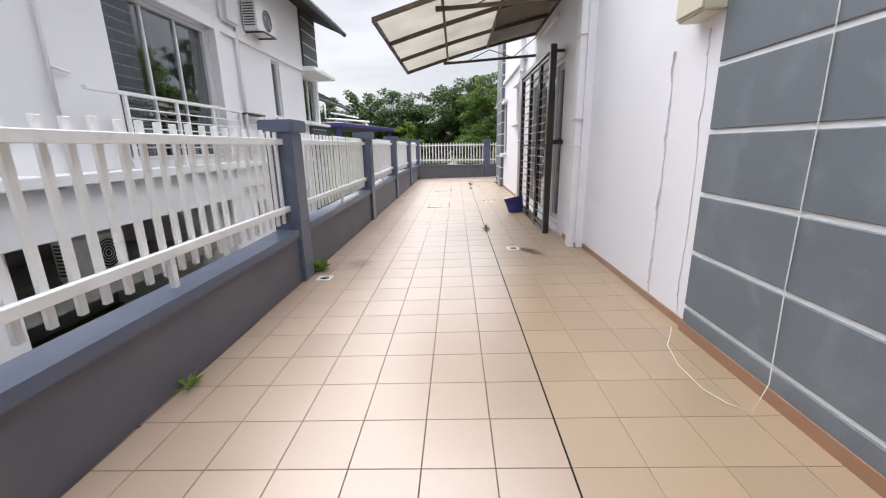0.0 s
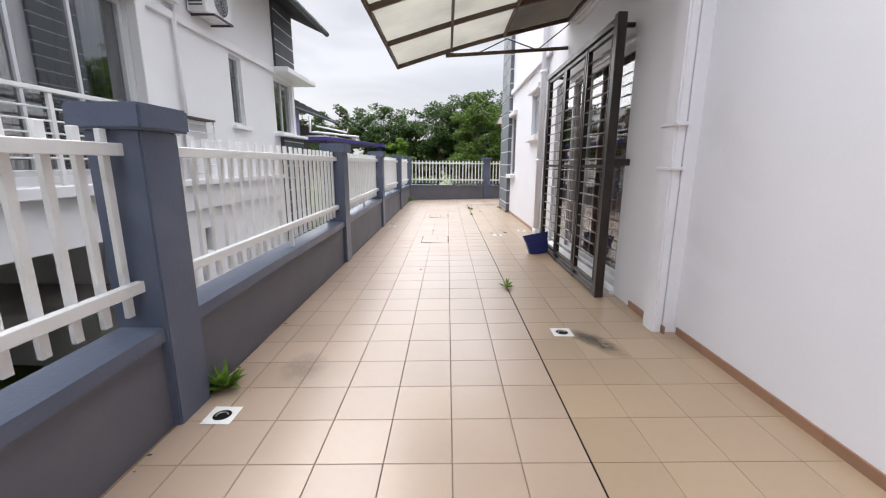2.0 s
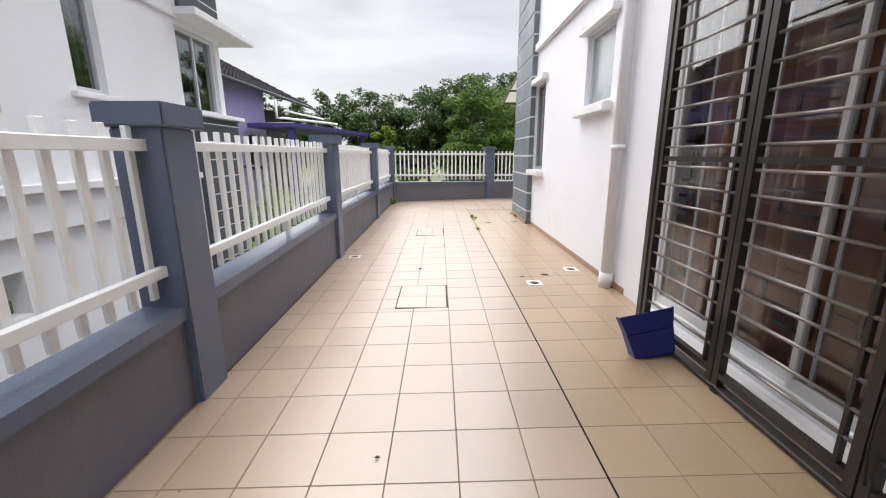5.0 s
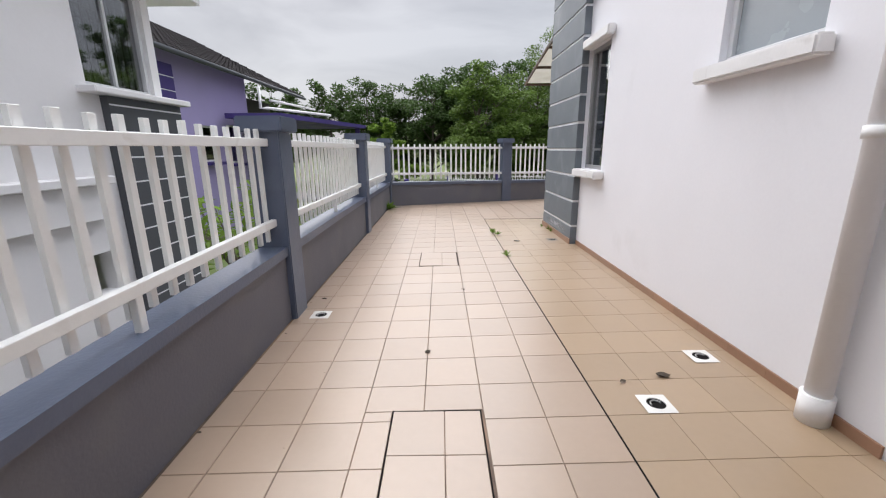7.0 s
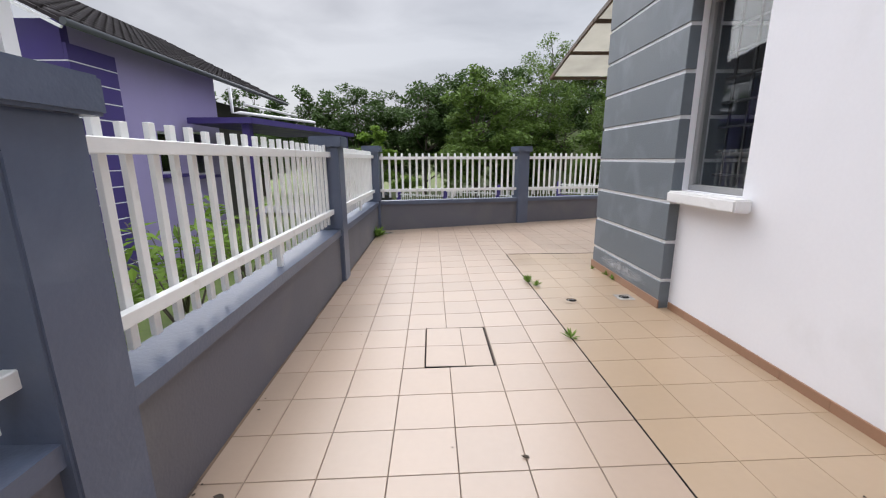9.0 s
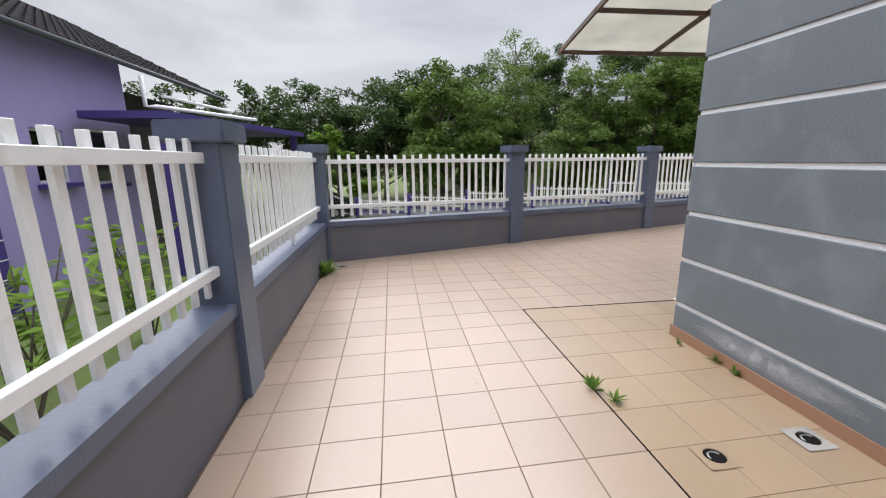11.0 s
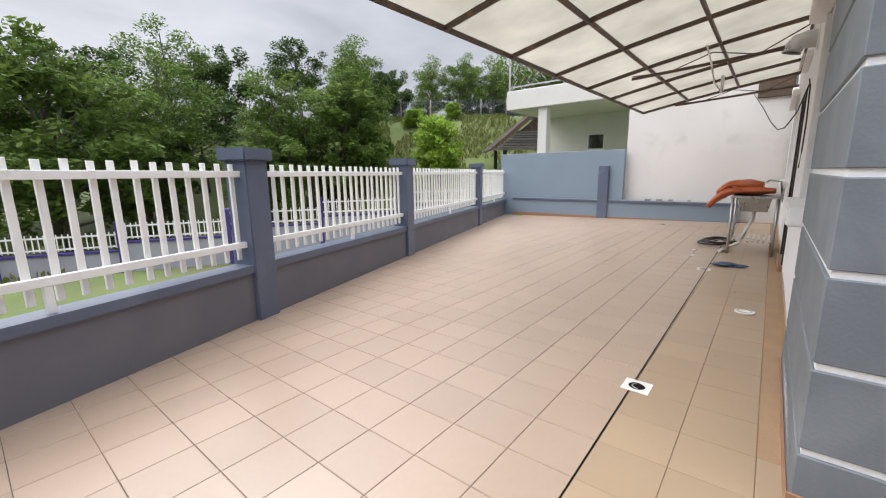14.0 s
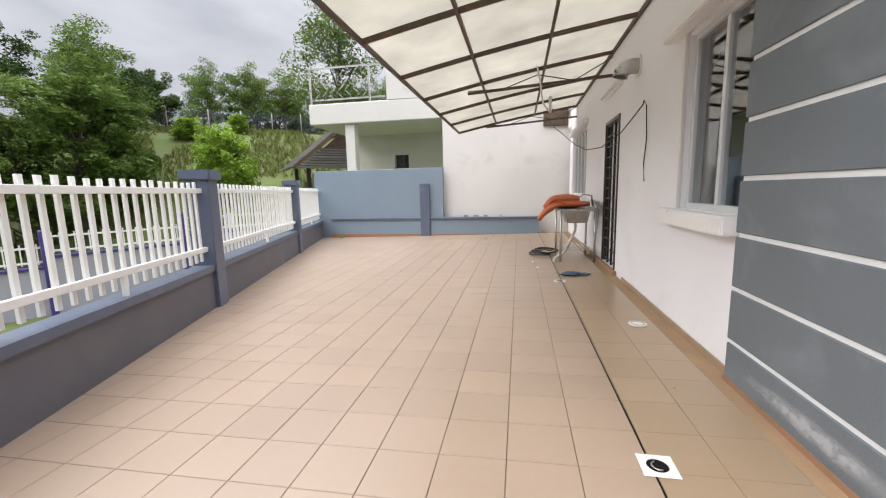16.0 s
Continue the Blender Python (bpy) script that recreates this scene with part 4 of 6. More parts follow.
for k in range(12):
    part("pier_groove", boxes((NX + 0.101, 13.0, -1.6 + k * 0.31, NX + 0.104, 14.36, -1.58 + k * 0.31)), M_GROOVE, nb, "white groove line")
# roof with a raking eave
rf = bmesh.new()
v = [rf.verts.new(p) for p in ((-4.05, -8.0, 4.3), (-4.05, 14.6, 4.75), (-9.5, 14.6, 7.2), (-9.5, -8.0, 6.8), (-4.05, -8.0, 4.46), (-4.05, 14.6, 4.92), (-9.5, 14.6, 7.36), (-9.5, -8.0, 6.96))]
for f in ((0, 1, 2, 3), (7, 6, 5, 4), (0, 4, 5, 1), (1, 5, 6, 2), (2, 6, 7, 3), (3, 7, 4, 0)):
    rf.faces.new([v[i] for i in f])
roof = part("roof", rf, M_ROOF, nb, "dark tiled roof edge")
gbm = bmesh.new()
tube(gbm, [(-4.0, -8.0, 4.32), (-4.0, 14.65, 4.77)], 0.07, 10)
part("gutter", gbm, M_GREYDK, roof, "dark gutter")


def nb_window(y0, y1, z0, z1, leaves, label, ornate):
    w = part("window", boxes((NX - 0.14, y0, z0, NX - 0.06, y0 + 0.05, z1), (NX - 0.14, y1 - 0.05, z0, NX - 0.06, y1, z1), (NX - 0.14, y0 + 0.05, z0, NX - 0.06, y1 - 0.05, z0 + 0.05), (NX - 0.14, y0 + 0.05, z1 - 0.05, NX - 0.06, y1 - 0.05, z1)), M_ALU, nb, label)
    for i in range(leaves):
        a, b2 = y0 + 0.05 + (y1 - y0 - 0.1) * i / leaves, y0 + 0.05 + (y1 - y0 - 0.1) * (i + 1) / leaves
        p = part("pane", boxes((NX - 0.11, a + 0.02, z0 + 0.051, NX - 0.104, b2 - 0.02, z1 - 0.051)), M_GLASS_R, w)
        p.visible_shadow = False
        if i:
            part("mullion", boxes((NX - 0.125, a - 0.019, z0 + 0.051, NX - 0.075, a + 0.019, z1 - 0.051)), M_ALU, w)
    cb = bmesh.new()
    prev = None
    n = int((y1 - y0) * 70)
    for i in range(n + 1):
        yy = y0 + (y1 - y0) * i / n
        x = NX - 0.24 + 0.05 * math.sin(i * 0.6 + 0.8 * math.sin(i * 0.11))
        if (i // 26) % 4 == 3:
            prev = None
            continue
        row = [cb.verts.new((x, yy, z0 + 0.02)), cb.verts.new((x, yy, z1 - 0.02))]
        if prev:
            cb.faces.new((prev[0], row[0], row[1], prev[1])).smooth = True
        prev = row
    part("curtain", cb, M_CURTAIN_W, w, "grey pleated curtain")
    gb = bmesh.new()
    n = max(3, round((y1 - y0) / 0.12))
    top = z0 + (z1 - z0) * (0.5 if ornate else 0.72)
    for i in range(1, n):
        u = y0 + (y1 - y0) * i / n
        tube(gb, [(NX - 0.17, u, z0 + 0.03), (NX - 0.17, u, top + (0.12 if i % 2 else 0.0))], 0.008, 5)
    for zz in (top, top - 0.14):
        tube(gb, [(NX - 0.17, y0, zz), (NX - 0.17, y1, zz)], 0.009, 5)
    for i in range(n):
        u = y0 + (y1 - y0) * (i + 0.5) / n
        tube(gb, [(NX - 0.17, u + 0.05 * math.cos(a), top - 0.07 + 0.05 * math.sin(a)) for a in np.linspace(0, 2 * math.pi, 11)], 0.006, 4)
    part("grille", gb, M_BLACK, w, "ornate black inner grille")
    return w


part("pane", boxes((-6.2, 14.07, 2.02, NX - 0.35, 14.076, 3.30)), M_GLASS_R, nb)
nb_window(*BIG, 3, "large three-leaf window with curtains and ornate grille", True)
nb_window(*SML, 1, "narrow window with black grille", False)
nb_window(*CRN, 2, "corner window with black grille", False)
part("inner_wall", boxes((-7.0, -8.0, 0.97, -6.9, 13.6, 5.0)), M_UNLIT, nb, "room wall behind the windows, coloured near black as if unlit")
part("rear_wall", boxes((-12.0, -8.0, -1.9, -11.8, 13.7, 6.0)), M_FAR_WHITE, nb)

# balcony rail, air conditioner and pipes on that house
br = thing("balcony_railing", "white painted steel balcony railing with thin bars", "railing")
for z in (1.18, 1.30, 1.42, 1.54, 1.66, 1.78):
    b = bmesh.new()
    tube(b, [(NX + 0.30, 5.75, z), (NX + 0.30, 8.5, z)], 0.011, 6)
    part("bar", b, M_FENCE, br)
part("top_rail", soften(boxes((NX + 0.27, 5.2, 1.93, NX + 0.33, 8.55, 1.975)), 0.004, 1), M_FENCE, br)
part("top_rail", soften(boxes((NX + 0.01, 8.50, 1.93, NX + 0.27, 8.545, 1.97)), 0.004, 1), M_FENCE, br)
for y in (5.75, 6.7, 7.6, 8.5):
    part("post", soften(boxes((NX + 0.28, y - 0.022, 1.03, NX + 0.32, y + 0.022, 1.93)), 0.003, 1), M_FENCE, br)


def ac_unit(x, y, z, label):
    a = thing("air_conditioner", label, "air conditioner", "air conditioners", at=(x, y, z))
    part("casing", soften(boxes((0.02, -0.42, 0.0, 0.32, 0.42, 0.56)), 0.015, 2), M_WHITE2, a)
    gbm = bmesh.new()
    for r in (0.05, 0.09, 0.13, 0.17, 0.21):
        tube(gbm, [(0.328, 0.08 + r * math.cos(t), 0.28 + r * math.sin(t)) for t in np.linspace(0, 2 * math.pi, 21)], 0.006, 5)
    part("fan_grille", gbm, M_ALU, a, "round fan guard")
    # flat black disc on the casing, for the shade inside the fan opening
    f = bmesh.new()
    bmesh.ops.create_circle(f, cap_ends=True, radius=0.22, segments=28, matrix=Matrix.Translation((0.323, 0.08, 0.28)) @ Matrix.Rotation(radians(90), 4, "Y"))
    part("fan_opening_disc", f, M_BLACK, a)
    for k in range(9):
        part("louvre", boxes((0.06, -0.424, 0.08 + k * 0.05, 0.28, -0.419, 0.105 + k * 0.05)), M_GREYDK, a)
    part("bracket", boxes((0.0, -0.3, -0.03, 0.40, -0.27, -0.002), (0.0, 0.27, -0.03, 0.40, 0.3, -0.002), (0.37, -0.269, -0.03, 0.40, 0.269, -0.002)), M_BRONZE, a, "dark steel wall bracket")
    return a


ac_unit(NX, 10.05, 3.66, "white outdoor air conditioner on a dark wall bracket")
ac_unit(NX - 0.9, 5.9, -0.42, "white outdoor air conditioner under the neighbouring porch")
solid("porch_ledge", boxes((NX - 2.4, 4.3, -0.62, NX - 0.3, 8.09, -0.455)), M_CONC, "concrete ledge below the porch", "ledge")
pp = thing("wall_pipe", "white pipe and cable trunking down the neighbouring wall", "pipe")
b = bmesh.new()
tube(b, [(NX + 0.06, 9.2, 1.05), (NX + 0.06, 9.2, 3.37), (NX + 0.06, 9.2, 3.6), (NX + 0.06, 8.75, 3.62), (NX + 0.06, 8.75, 5.0)], 0.035, 10)
part("pipe", b, M_FAR_WHITE, pp)
b = bmesh.new()
tube(b, [(NX + 0.04, 5.10, 1.03), (NX + 0.04, 5.12, 3.2), (NX + 0.04, 5.16, 5.0)], 0.022, 8)
part("pipe", b, M_FAR_WHITE, pp)
b = bmesh.new()
tube(b, [(NX + 0.04, 5.12, 2.16), (NX + 0.04, 5.36, 2.13)], 0.016, 8)
part("branch", b, M_FAR_WHITE, pp)
part("trunking", soften(boxes((NX + 0.003, 8.9, 3.65, NX + 0.1, 9.35, 4.4)), 0.01, 1), M_FAR_WHITE, pp)
rs = thing("pot_stand", "rusty white wire stand on the neighbouring ledge", "stand", at=(NX + 0.02, 9.0, 1.0))
for k in range(7):
    b = bmesh.new()
    tube(b, [(0.16, 0.0, 0.1 + 0.13 * k), (0.16, 0.75, 0.1 + 0.13 * k)], 0.009, 5)
    part("bar", b, M_FENCE, rs)
for yy in (0.0, 0.75):
    for xx in (0.02, 0.16):
        part("post", boxes((xx - 0.012, yy - 0.012, 0.0, xx + 0.012, yy + 0.012, 0.95)), M_FENCE, rs)
part("rusty_rail", boxes((0.0, -0.02, 0.951, 0.18, 0.78, 0.98)), M_RIB, rs, "rust-stained top rail")

# ---- violet house further on ----
ph = thing("violet_house", "lilac and violet bungalow with a dark tiled roof", "house")
part("wall", wall_y(-9.0, -8.8, 19.6, 25.5, -1.9, 4.16, [(22.0, 22.9, 0.9, 2.1), (23.6, 24.7, 0.8, 2.2)]), M_LILAC, ph, "lilac painted wall")
part("wall", wall_x(19.4, 19.6, -16.0, -8.8, -1.9, 4.2), M_PURPLE, ph, "violet end wall")
part("panel", boxes((-8.79, 19.4, -1.9, -8.72, 20.75, 3.74)), M_PURPLE, ph, "violet corner panel")
for k in range(14):
    part("groove", boxes((-8.719, 19.4, -1.7 + k * 0.39, -8.716, 20.75, -1.675 + k * 0.39)), M_GROOVE, ph, "white groove line")
    part("groove", boxes((-10.3, 19.394, -1.7 + k * 0.39, -8.72, 19.398, -1.675 + k * 0.39)), M_GROOVE, ph, "white groove line")
part("return_wall", boxes((-10.09, 25.3, -1.9, -9.001, 25.5, 4.16)), M_LILAC, ph)
for (a, b2, c, d) in ((22.0, 22.9, 0.9, 2.1), (23.6, 24.7, 0.8, 2.2)):
    w = part("window", boxes((-8.95, a, c, -8.85, b2, c + 0.06), (-8.95, a, d - 0.06, -8.85, b2, d), (-8.95, a, c + 0.06, -8.85, a + 0.06, d - 0.06), (-8.95, b2 - 0.06, c + 0.06, -8.85, b2, d - 0.06)), M_ALU, ph)
    part("pane", boxes((-8.91, a + 0.061, c + 0.061, -8.90, b2 - 0.061, d - 0.061)), M_GLASS, w)
    part("sill", boxes((-8.8, a - 0.1, c - 0.12, -8.6, b2 + 0.1, c - 0.02)), M_PURPLE, w, "violet sill")
# near-black wall; past the lilac wall its colour stands for a shadowed recess
part("inner_wall", boxes((-10.2, 19.7, -1.9, -10.1, 31.0, 3.7)), M_UNLIT, ph)
rb = bmesh.new()
for k in range(14):
    xx = -8.35 - k * 0.42
    zz = 4.0 + k * 0.215
    box(rb, xx - 0.44, 18.9, zz - 0.02, xx, 31.5, zz + 0.055, Matrix.Translation((xx, 0, zz)) @ Matrix.Rotation(radians(27), 4, "Y") @ Matrix.Translation((-xx, 0, -zz)))
proof = part("roof", rb, M_ROOF, ph, "dark grey tiled roof")
tb = bmesh.new()
for k in range(14):
    for j in range(42):
        xx, yy = -8.35 - k * 0.42, 18.92 + j * 0.3
        zz = 4.0 + k * 0.215
        tube(tb, [(xx + 0.03, yy + 0.15, zz + 0.05), (xx - 0.42, yy + 0.15, zz + 0.255)], 0.095, 7, 0.075)
tagged(part("roof_tiles", tb, M_ROOF, proof), kind="stuff")
part("barge_board", bar(bmesh.new(), (-8.3, 18.87, 3.88), (-14.0, 18.87, 6.82), 0.05, 0.06), M_FAR_WHITE, ph, "white barge board")
gb = bmesh.new()
tube(gb, [(-8.28, 18.9, 4.0), (-8.28, 31.5, 4.0)], 0.08, 8)
part("gutter", gb, M_GREYDK, ph)
wb = bmesh.new()
tube(wb, [(-8.2, 25.4, 3.8), (-8.2, 25.4, 2.95), (-8.0, 25.6, 2.97), (-6.6, 30.2, 3.02)], 0.06, 8)
tube(wb, [(-8.1, 26.2, 3.35), (-7.2, 29.5, 3.25)], 0.05, 8)
part("pipe", wb, M_FAR_WHITE, ph, "white rainwater pipe")
cp = thing("carport", "flat violet-edged carport roof on posts", "carport")
cb = bmesh.new()
v = [cb.verts.new(p) for p in ((-8.6, 23.2, 2.40), (-6.6, 23.2, 2.40), (-5.0, 31.5, 2.40), (-8.6, 31.5, 2.40), (-8.6, 23.2, 2.58), (-6.6, 23.2, 2.58), (-5.0, 31.5, 2.58), (-8.6, 31.5, 2.58), (-8.4, 27.5, 2.95))]
for f in ((0, 3, 2, 1), (0, 1, 5, 4), (1, 2, 6, 5), (2, 3, 7, 6), (3, 0, 4, 7), (4, 5, 8), (5, 6, 8), (6, 7, 8), (7, 4, 8)):
    cb.faces.new([v[i] for i in f]).material_index = 1 if 8 in f else 0
part("roof", cb, [M_PURPLE, M_ROAD], cp)
for x, y in ((-6.9, 23.5), (-5.4, 31.2)):
    part("post", boxes((x - 0.12, y - 0.12, -1.9, x + 0.12, y + 0.12, 2.39)), M_PURPLE, cp)

# ---- neighbour to the east ----
en = thing("east_house", "white neighbouring house with a balcony and columns", "house")
part("side_wall", boxes((11.3, 6.0, -0.3, 15.3, 17.98, 5.6)), M_EWHITE, en, "blank white side wall")
part("wall", wall_y(19.0, 19.2, 17.0, 24.0, -1.6, 4.4, [(21.1, 21.8, 2.34, 2.98)]), M_EWHITE, en)
ew = part("window", boxes((18.95, 21.04, 2.28, 19.03, 21.86, 2.34), (18.95, 21.04, 2.98, 19.03, 21.86, 3.04), (18.95, 21.04, 2.34, 19.03, 21.10, 2.98), (18.95, 21.80, 2.34, 19.03, 21.86, 2.98)), M_ALU, en, "white framed window")
part("pane", boxes((19.08, 21.1, 2.34, 19.09, 21.8, 2.98)), M_GLASS, ew)
part("room_back", boxes((19.6, 17.0, 1.0, 19.7, 23.0, 4.4)), M_UNLIT, en)
part("balcony_slab", soften(boxes((15.31, 17.9, 3.95, 19.2, 24.2, 4.75)), 0.03, 1), M_EWHITE, en, "stained white balcony slab")
part("column", soften(boxes((15.45, 22.35, -1.6, 15.85, 22.75, 3.949)), 0.02, 1), M_EWHITE, en, "white porch column")
part("upper_wall", boxes((15.31, 16.0, 4.76, 19.2, 20.9, 7.6)), M_EWHITE, en)
rl = part("balcony_rail", boxes((15.4, 21.0, 6.1, 15.45, 24.1, 6.16), (15.4, 21.0, 4.9, 15.45, 24.1, 4.95), (15.4, 24.1, 4.76, 15.46, 24.16, 6.2), (15.4, 21.6, 4.76, 15.46, 21.66, 6.2)), M_STEEL, en, "steel balcony rail with leaf scrolls")
lb = bmesh.new()
for k in range(9):
    yy = 21.2 + k * 0.33
    tube(lb, [(15.42, yy + 0.12 * math.sin(s * 1.4 + k), 4.95 + s * 0.115) for s in range(11)], 0.012, 5)
    tube(lb, [(15.42, yy, 5.2 + 0.05 * k % 0.4), (15.42, yy + 0.16, 5.5), (15.42, yy + 0.05, 5.75)], 0.012, 5)
part("scroll", lb, M_STEEL, rl)
solid("dark_panel", soften(boxes((11.21, 14.56, 2.87, 11.297, 15.20, 3.30)), 0.01, 1), M_RIB, "dark brown slatted panel fixed high on the white wall", "panel")
stones = thing("loose_stones", "few broken stones lying on the low wall ledge", "stone", at=(EX + 0.09, 16.7, 0.46))
for k, (yy, ww) in enumerate(((0.0, 0.12), (0.25, 0.16), (0.55, 0.14), (-0.4, 0.08))):
    part("stone", soften(boxes((-0.05, yy, 0.0, 0.05, yy + ww, 0.05)), 0.015, 2), M_CONC, stones)

# ---- hut with tiled roof ----
hut = thing("hut", "small open hut with a dark tiled gable roof", "hut", at=(22.3, 26.2, 0.3))
hut.rotation_euler = (0, 0, radians(40))
M_HUT = mat("weathered_grey_roof_tile", (0.15, 0.138, 0.132), 0.6, 0.35, 5, 40, 0.2, per="object")
for sgn in (-1, 1):
    for k in range(12):
        y0, z0 = sgn * (2.9 - k * 0.24), 2.35 + k * 0.19
        part("tile_course", bar(bmesh.new(), (-2.4, y0, z0), (2.4, y0, z0), 0.27, 0.09), M_HUT, hut)
gbm = bmesh.new()
v = [gbm.verts.new(p) for p in ((-2.0, -2.5, 2.35), (-2.0, 2.5, 2.35), (-2.0, 0, 4.4), (-1.9, -2.5, 2.35), (-1.9, 2.5, 2.35), (-1.9, 0, 4.4))]
for f in ((0, 1, 2), (5, 4, 3), (0, 3, 4, 1), (1, 4, 5, 2), (2, 5, 3, 0)):
    gbm.faces.new([v[i] for i in f])
part("gable", gbm, M_RIB, hut, "dark wooden gable")
for k in range(8):
    part("apron_course", bar(bmesh.new(), (-3.2 + k * 0.15, -3.0 + k * 0.2, 2.2 + k * 0.14), (-3.2 + k * 0.15, 3.0 - k * 0.2, 2.2 + k * 0.14), 0.22, 0.08), M_HUT, hut)
for sgn in (-1, 1):
    part("barge_board", bar(bmesh.new(), (-2.45, sgn * 3.0, 2.2), (-2.45, 0, 4.75), 0.06, 0.2), M_RIB, hut)
    for x in (-1.8, 1.8):
        part("post", boxes((x - 0.1, sgn * 2.2 - 0.1, -1.6, x + 0.1, sgn * 2.2 + 0.1, 2.4)), M_BRONZE, hut)

# ---- ground, road, lawn ----
gm = bmesh.new()
GN = 60


def ground_z(x, y):
    h = -1.75
    d = min(1.0, max(0.0, (0.82 * x + 0.57 * y - 27.0) / 19.0))
    h += 8.0 * d * d * (3 - 2 * d)
    h += 0.25 * noise.noise((x * 0.08, y * 0.08, 0))
    return h


gv = {}
coords = [-2500, -600, -160, -70] + [i * 3.0 for i in range(-14, 34)] + [140, 260, 700, 2500]
for i, x in enumerate(coords):
    for j, y in enumerate(coords):
        gv[i, j] = gm.verts.new((x, y, ground_z(x, y) if abs(x) < 120 and abs(y) < 120 else -1.9))
for i in range(len(coords) - 1):
    for j in range(len(coords) - 1):
        gm.faces.new((gv[i, j], gv[i + 1, j], gv[i + 1, j + 1], gv[i, j + 1])).smooth = True
solid("ground", gm, M_GRASS, "grassy ground rising to a wooded bank", "ground", kind="structure")
solid("road", boxes((-30, 32.2, -1.9, -3.1, 36.0, -1.60)), M_ROAD, "grey asphalt lane below the yard", "road", kind="structure")
solid("yard_slab", boxes((-4.84, -8, -1.80, -2.2, 19, -1.60)), M_CONC, "concrete drain strip between the houses", "ground", kind="structure")

lw = thing("far_boundary_wall", "low lilac-grey wall with white railing and violet posts across the lawn", "wall", at=(-2.9, 33.8, 0))
lw.rotation_euler = (0, 0, math.atan2(-5.3, 9.3))
for k in range(6):
    u, z = k * 3.1, -0.74 + 0.085 * (k + 0.5) * 3.1
    part("post", soften(boxes((u - 0.15, -0.17, -2.6, u, 0.17, z + 0.0)), 0.02, 1), M_PURPLE, lw, "violet post")
    part("plinth", boxes((u, -0.07, -2.6, u + 2.949, 0.07, z - 0.72)), M_LGREY, lw)
    part("coping", soften(boxes((u, -0.11, z - 0.719, u + 2.949, 0.11, z - 0.65)), 0.006, 1), M_PURPLE, lw, "violet coping")
    rail = part("railing", boxes((u, -0.02, z - 0.19, u + 2.949, 0.02, z - 0.14), (u, -0.02, z - 0.56, u + 2.949, 0.02, z - 0.51)), M_FENCE, lw, "white railing")
    pb = bmesh.new()
    for q in range(20):
        box(pb, u + 0.07 + q * 0.147, -0.01, z - 0.6, u + 0.10 + q * 0.147, 0.01, z - 0.07)
    part("bars", pb, M_FENCE, rail)

car = thing("car", "black hatchback parked beyond the fence", "car", at=(-5.2, 33.9, -1.60))
car.scale = (0.9, 0.95, 0.97)
cb = bmesh.new()
prof = [(-2.0, 0.25), (-2.05, 0.7), (-1.9, 0.9), (-1.3, 1.0), (-0.7, 1.42), (0.7, 1.46), (1.6, 1.05), (2.0, 0.85), (2.05, 0.3)]
sides = []
for yy, s in ((-0.85, 0.94), (-0.7, 1.0), (0.7, 1.0), (0.85, 0.94)):
    sides.append([cb.verts.new((x * s, yy, 0.25 + (z - 0.25) * (0.96 if abs(yy) > 0.8 else 1.0))) for x, z in prof])
for a, b2 in zip(sides, sides[1:]):
    for i in range(len(prof) - 1):
        cb.faces.new((a[i], a[i + 1], b2[i + 1], b2[i])).smooth = True
cb.faces.new(sides[0])
cb.faces.new(sides[-1][::-1])
part("body", cb, M_CAR, car)
for sx in (-1.25, 1.25):
    for sy in (-0.80, 0.80):
        b = bmesh.new()
        tube(b, [(sx, sy - 0.1, 0.31), (sx, sy + 0.1, 0.31)], 0.31, 18)
        wh = part("wheel", b, M_BLACK, car, "black tyre")
        b = bmesh.new()
        tube(b, [(sx, sy - 0.11, 0.31), (sx, sy + 0.11, 0.31)], 0.19, 14)
        part("rim", b, M_STEEL, wh)
for sy in (-0.856, 0.856):
    part("side_window", boxes((-0.75, sy - 0.004, 0.98, 0.95, sy + 0.004, 1.28)), M_GLASS, car)

# chain-link fence up on the bank
cf = thing("chain_link_fence", "green-grey chain-link fence along the top of the bank", "fence")
pts = [(18.0, 53.0), (23.0, 46.0), (28.0, 39.5), (32.0, 34.0), (36.5, 27.5), (40.0, 22.5), (43.0, 18.0)]
for a, b2 in zip(pts, pts[1:]):
    for k in range(3):
        x, y = a[0] + (b2[0] - a[0]) * k / 3, a[1] + (b2[1] - a[1]) * k / 3
        z = ground_z(x, y)
        b = bmesh.new()
        tube(b, [(x, y, z - 0.3), (x, y, z + 1.6)], 0.05, 6)
        part("post", b, M_CONC, cf)
    wb = bmesh.new()
    A = Vector((*a, ground_z(*a)))
    B = Vector((*b2, ground_z(*b2)))
    for k in range(15):
        tube(wb, [A + Vector((0, 0, 0.1 + k * 0.1)), B + Vector((0, 0, 0.1 + k * 0.1))], 0.007, 3)
    for k in range(46):
        p = A.lerp(B, k / 46)
        tube(wb, [p + Vector((0, 0, 0.1)), p + Vector((0, 0, 1.5))], 0.007, 3)
    part("mesh_wire", wb, M_BLUE, cf)


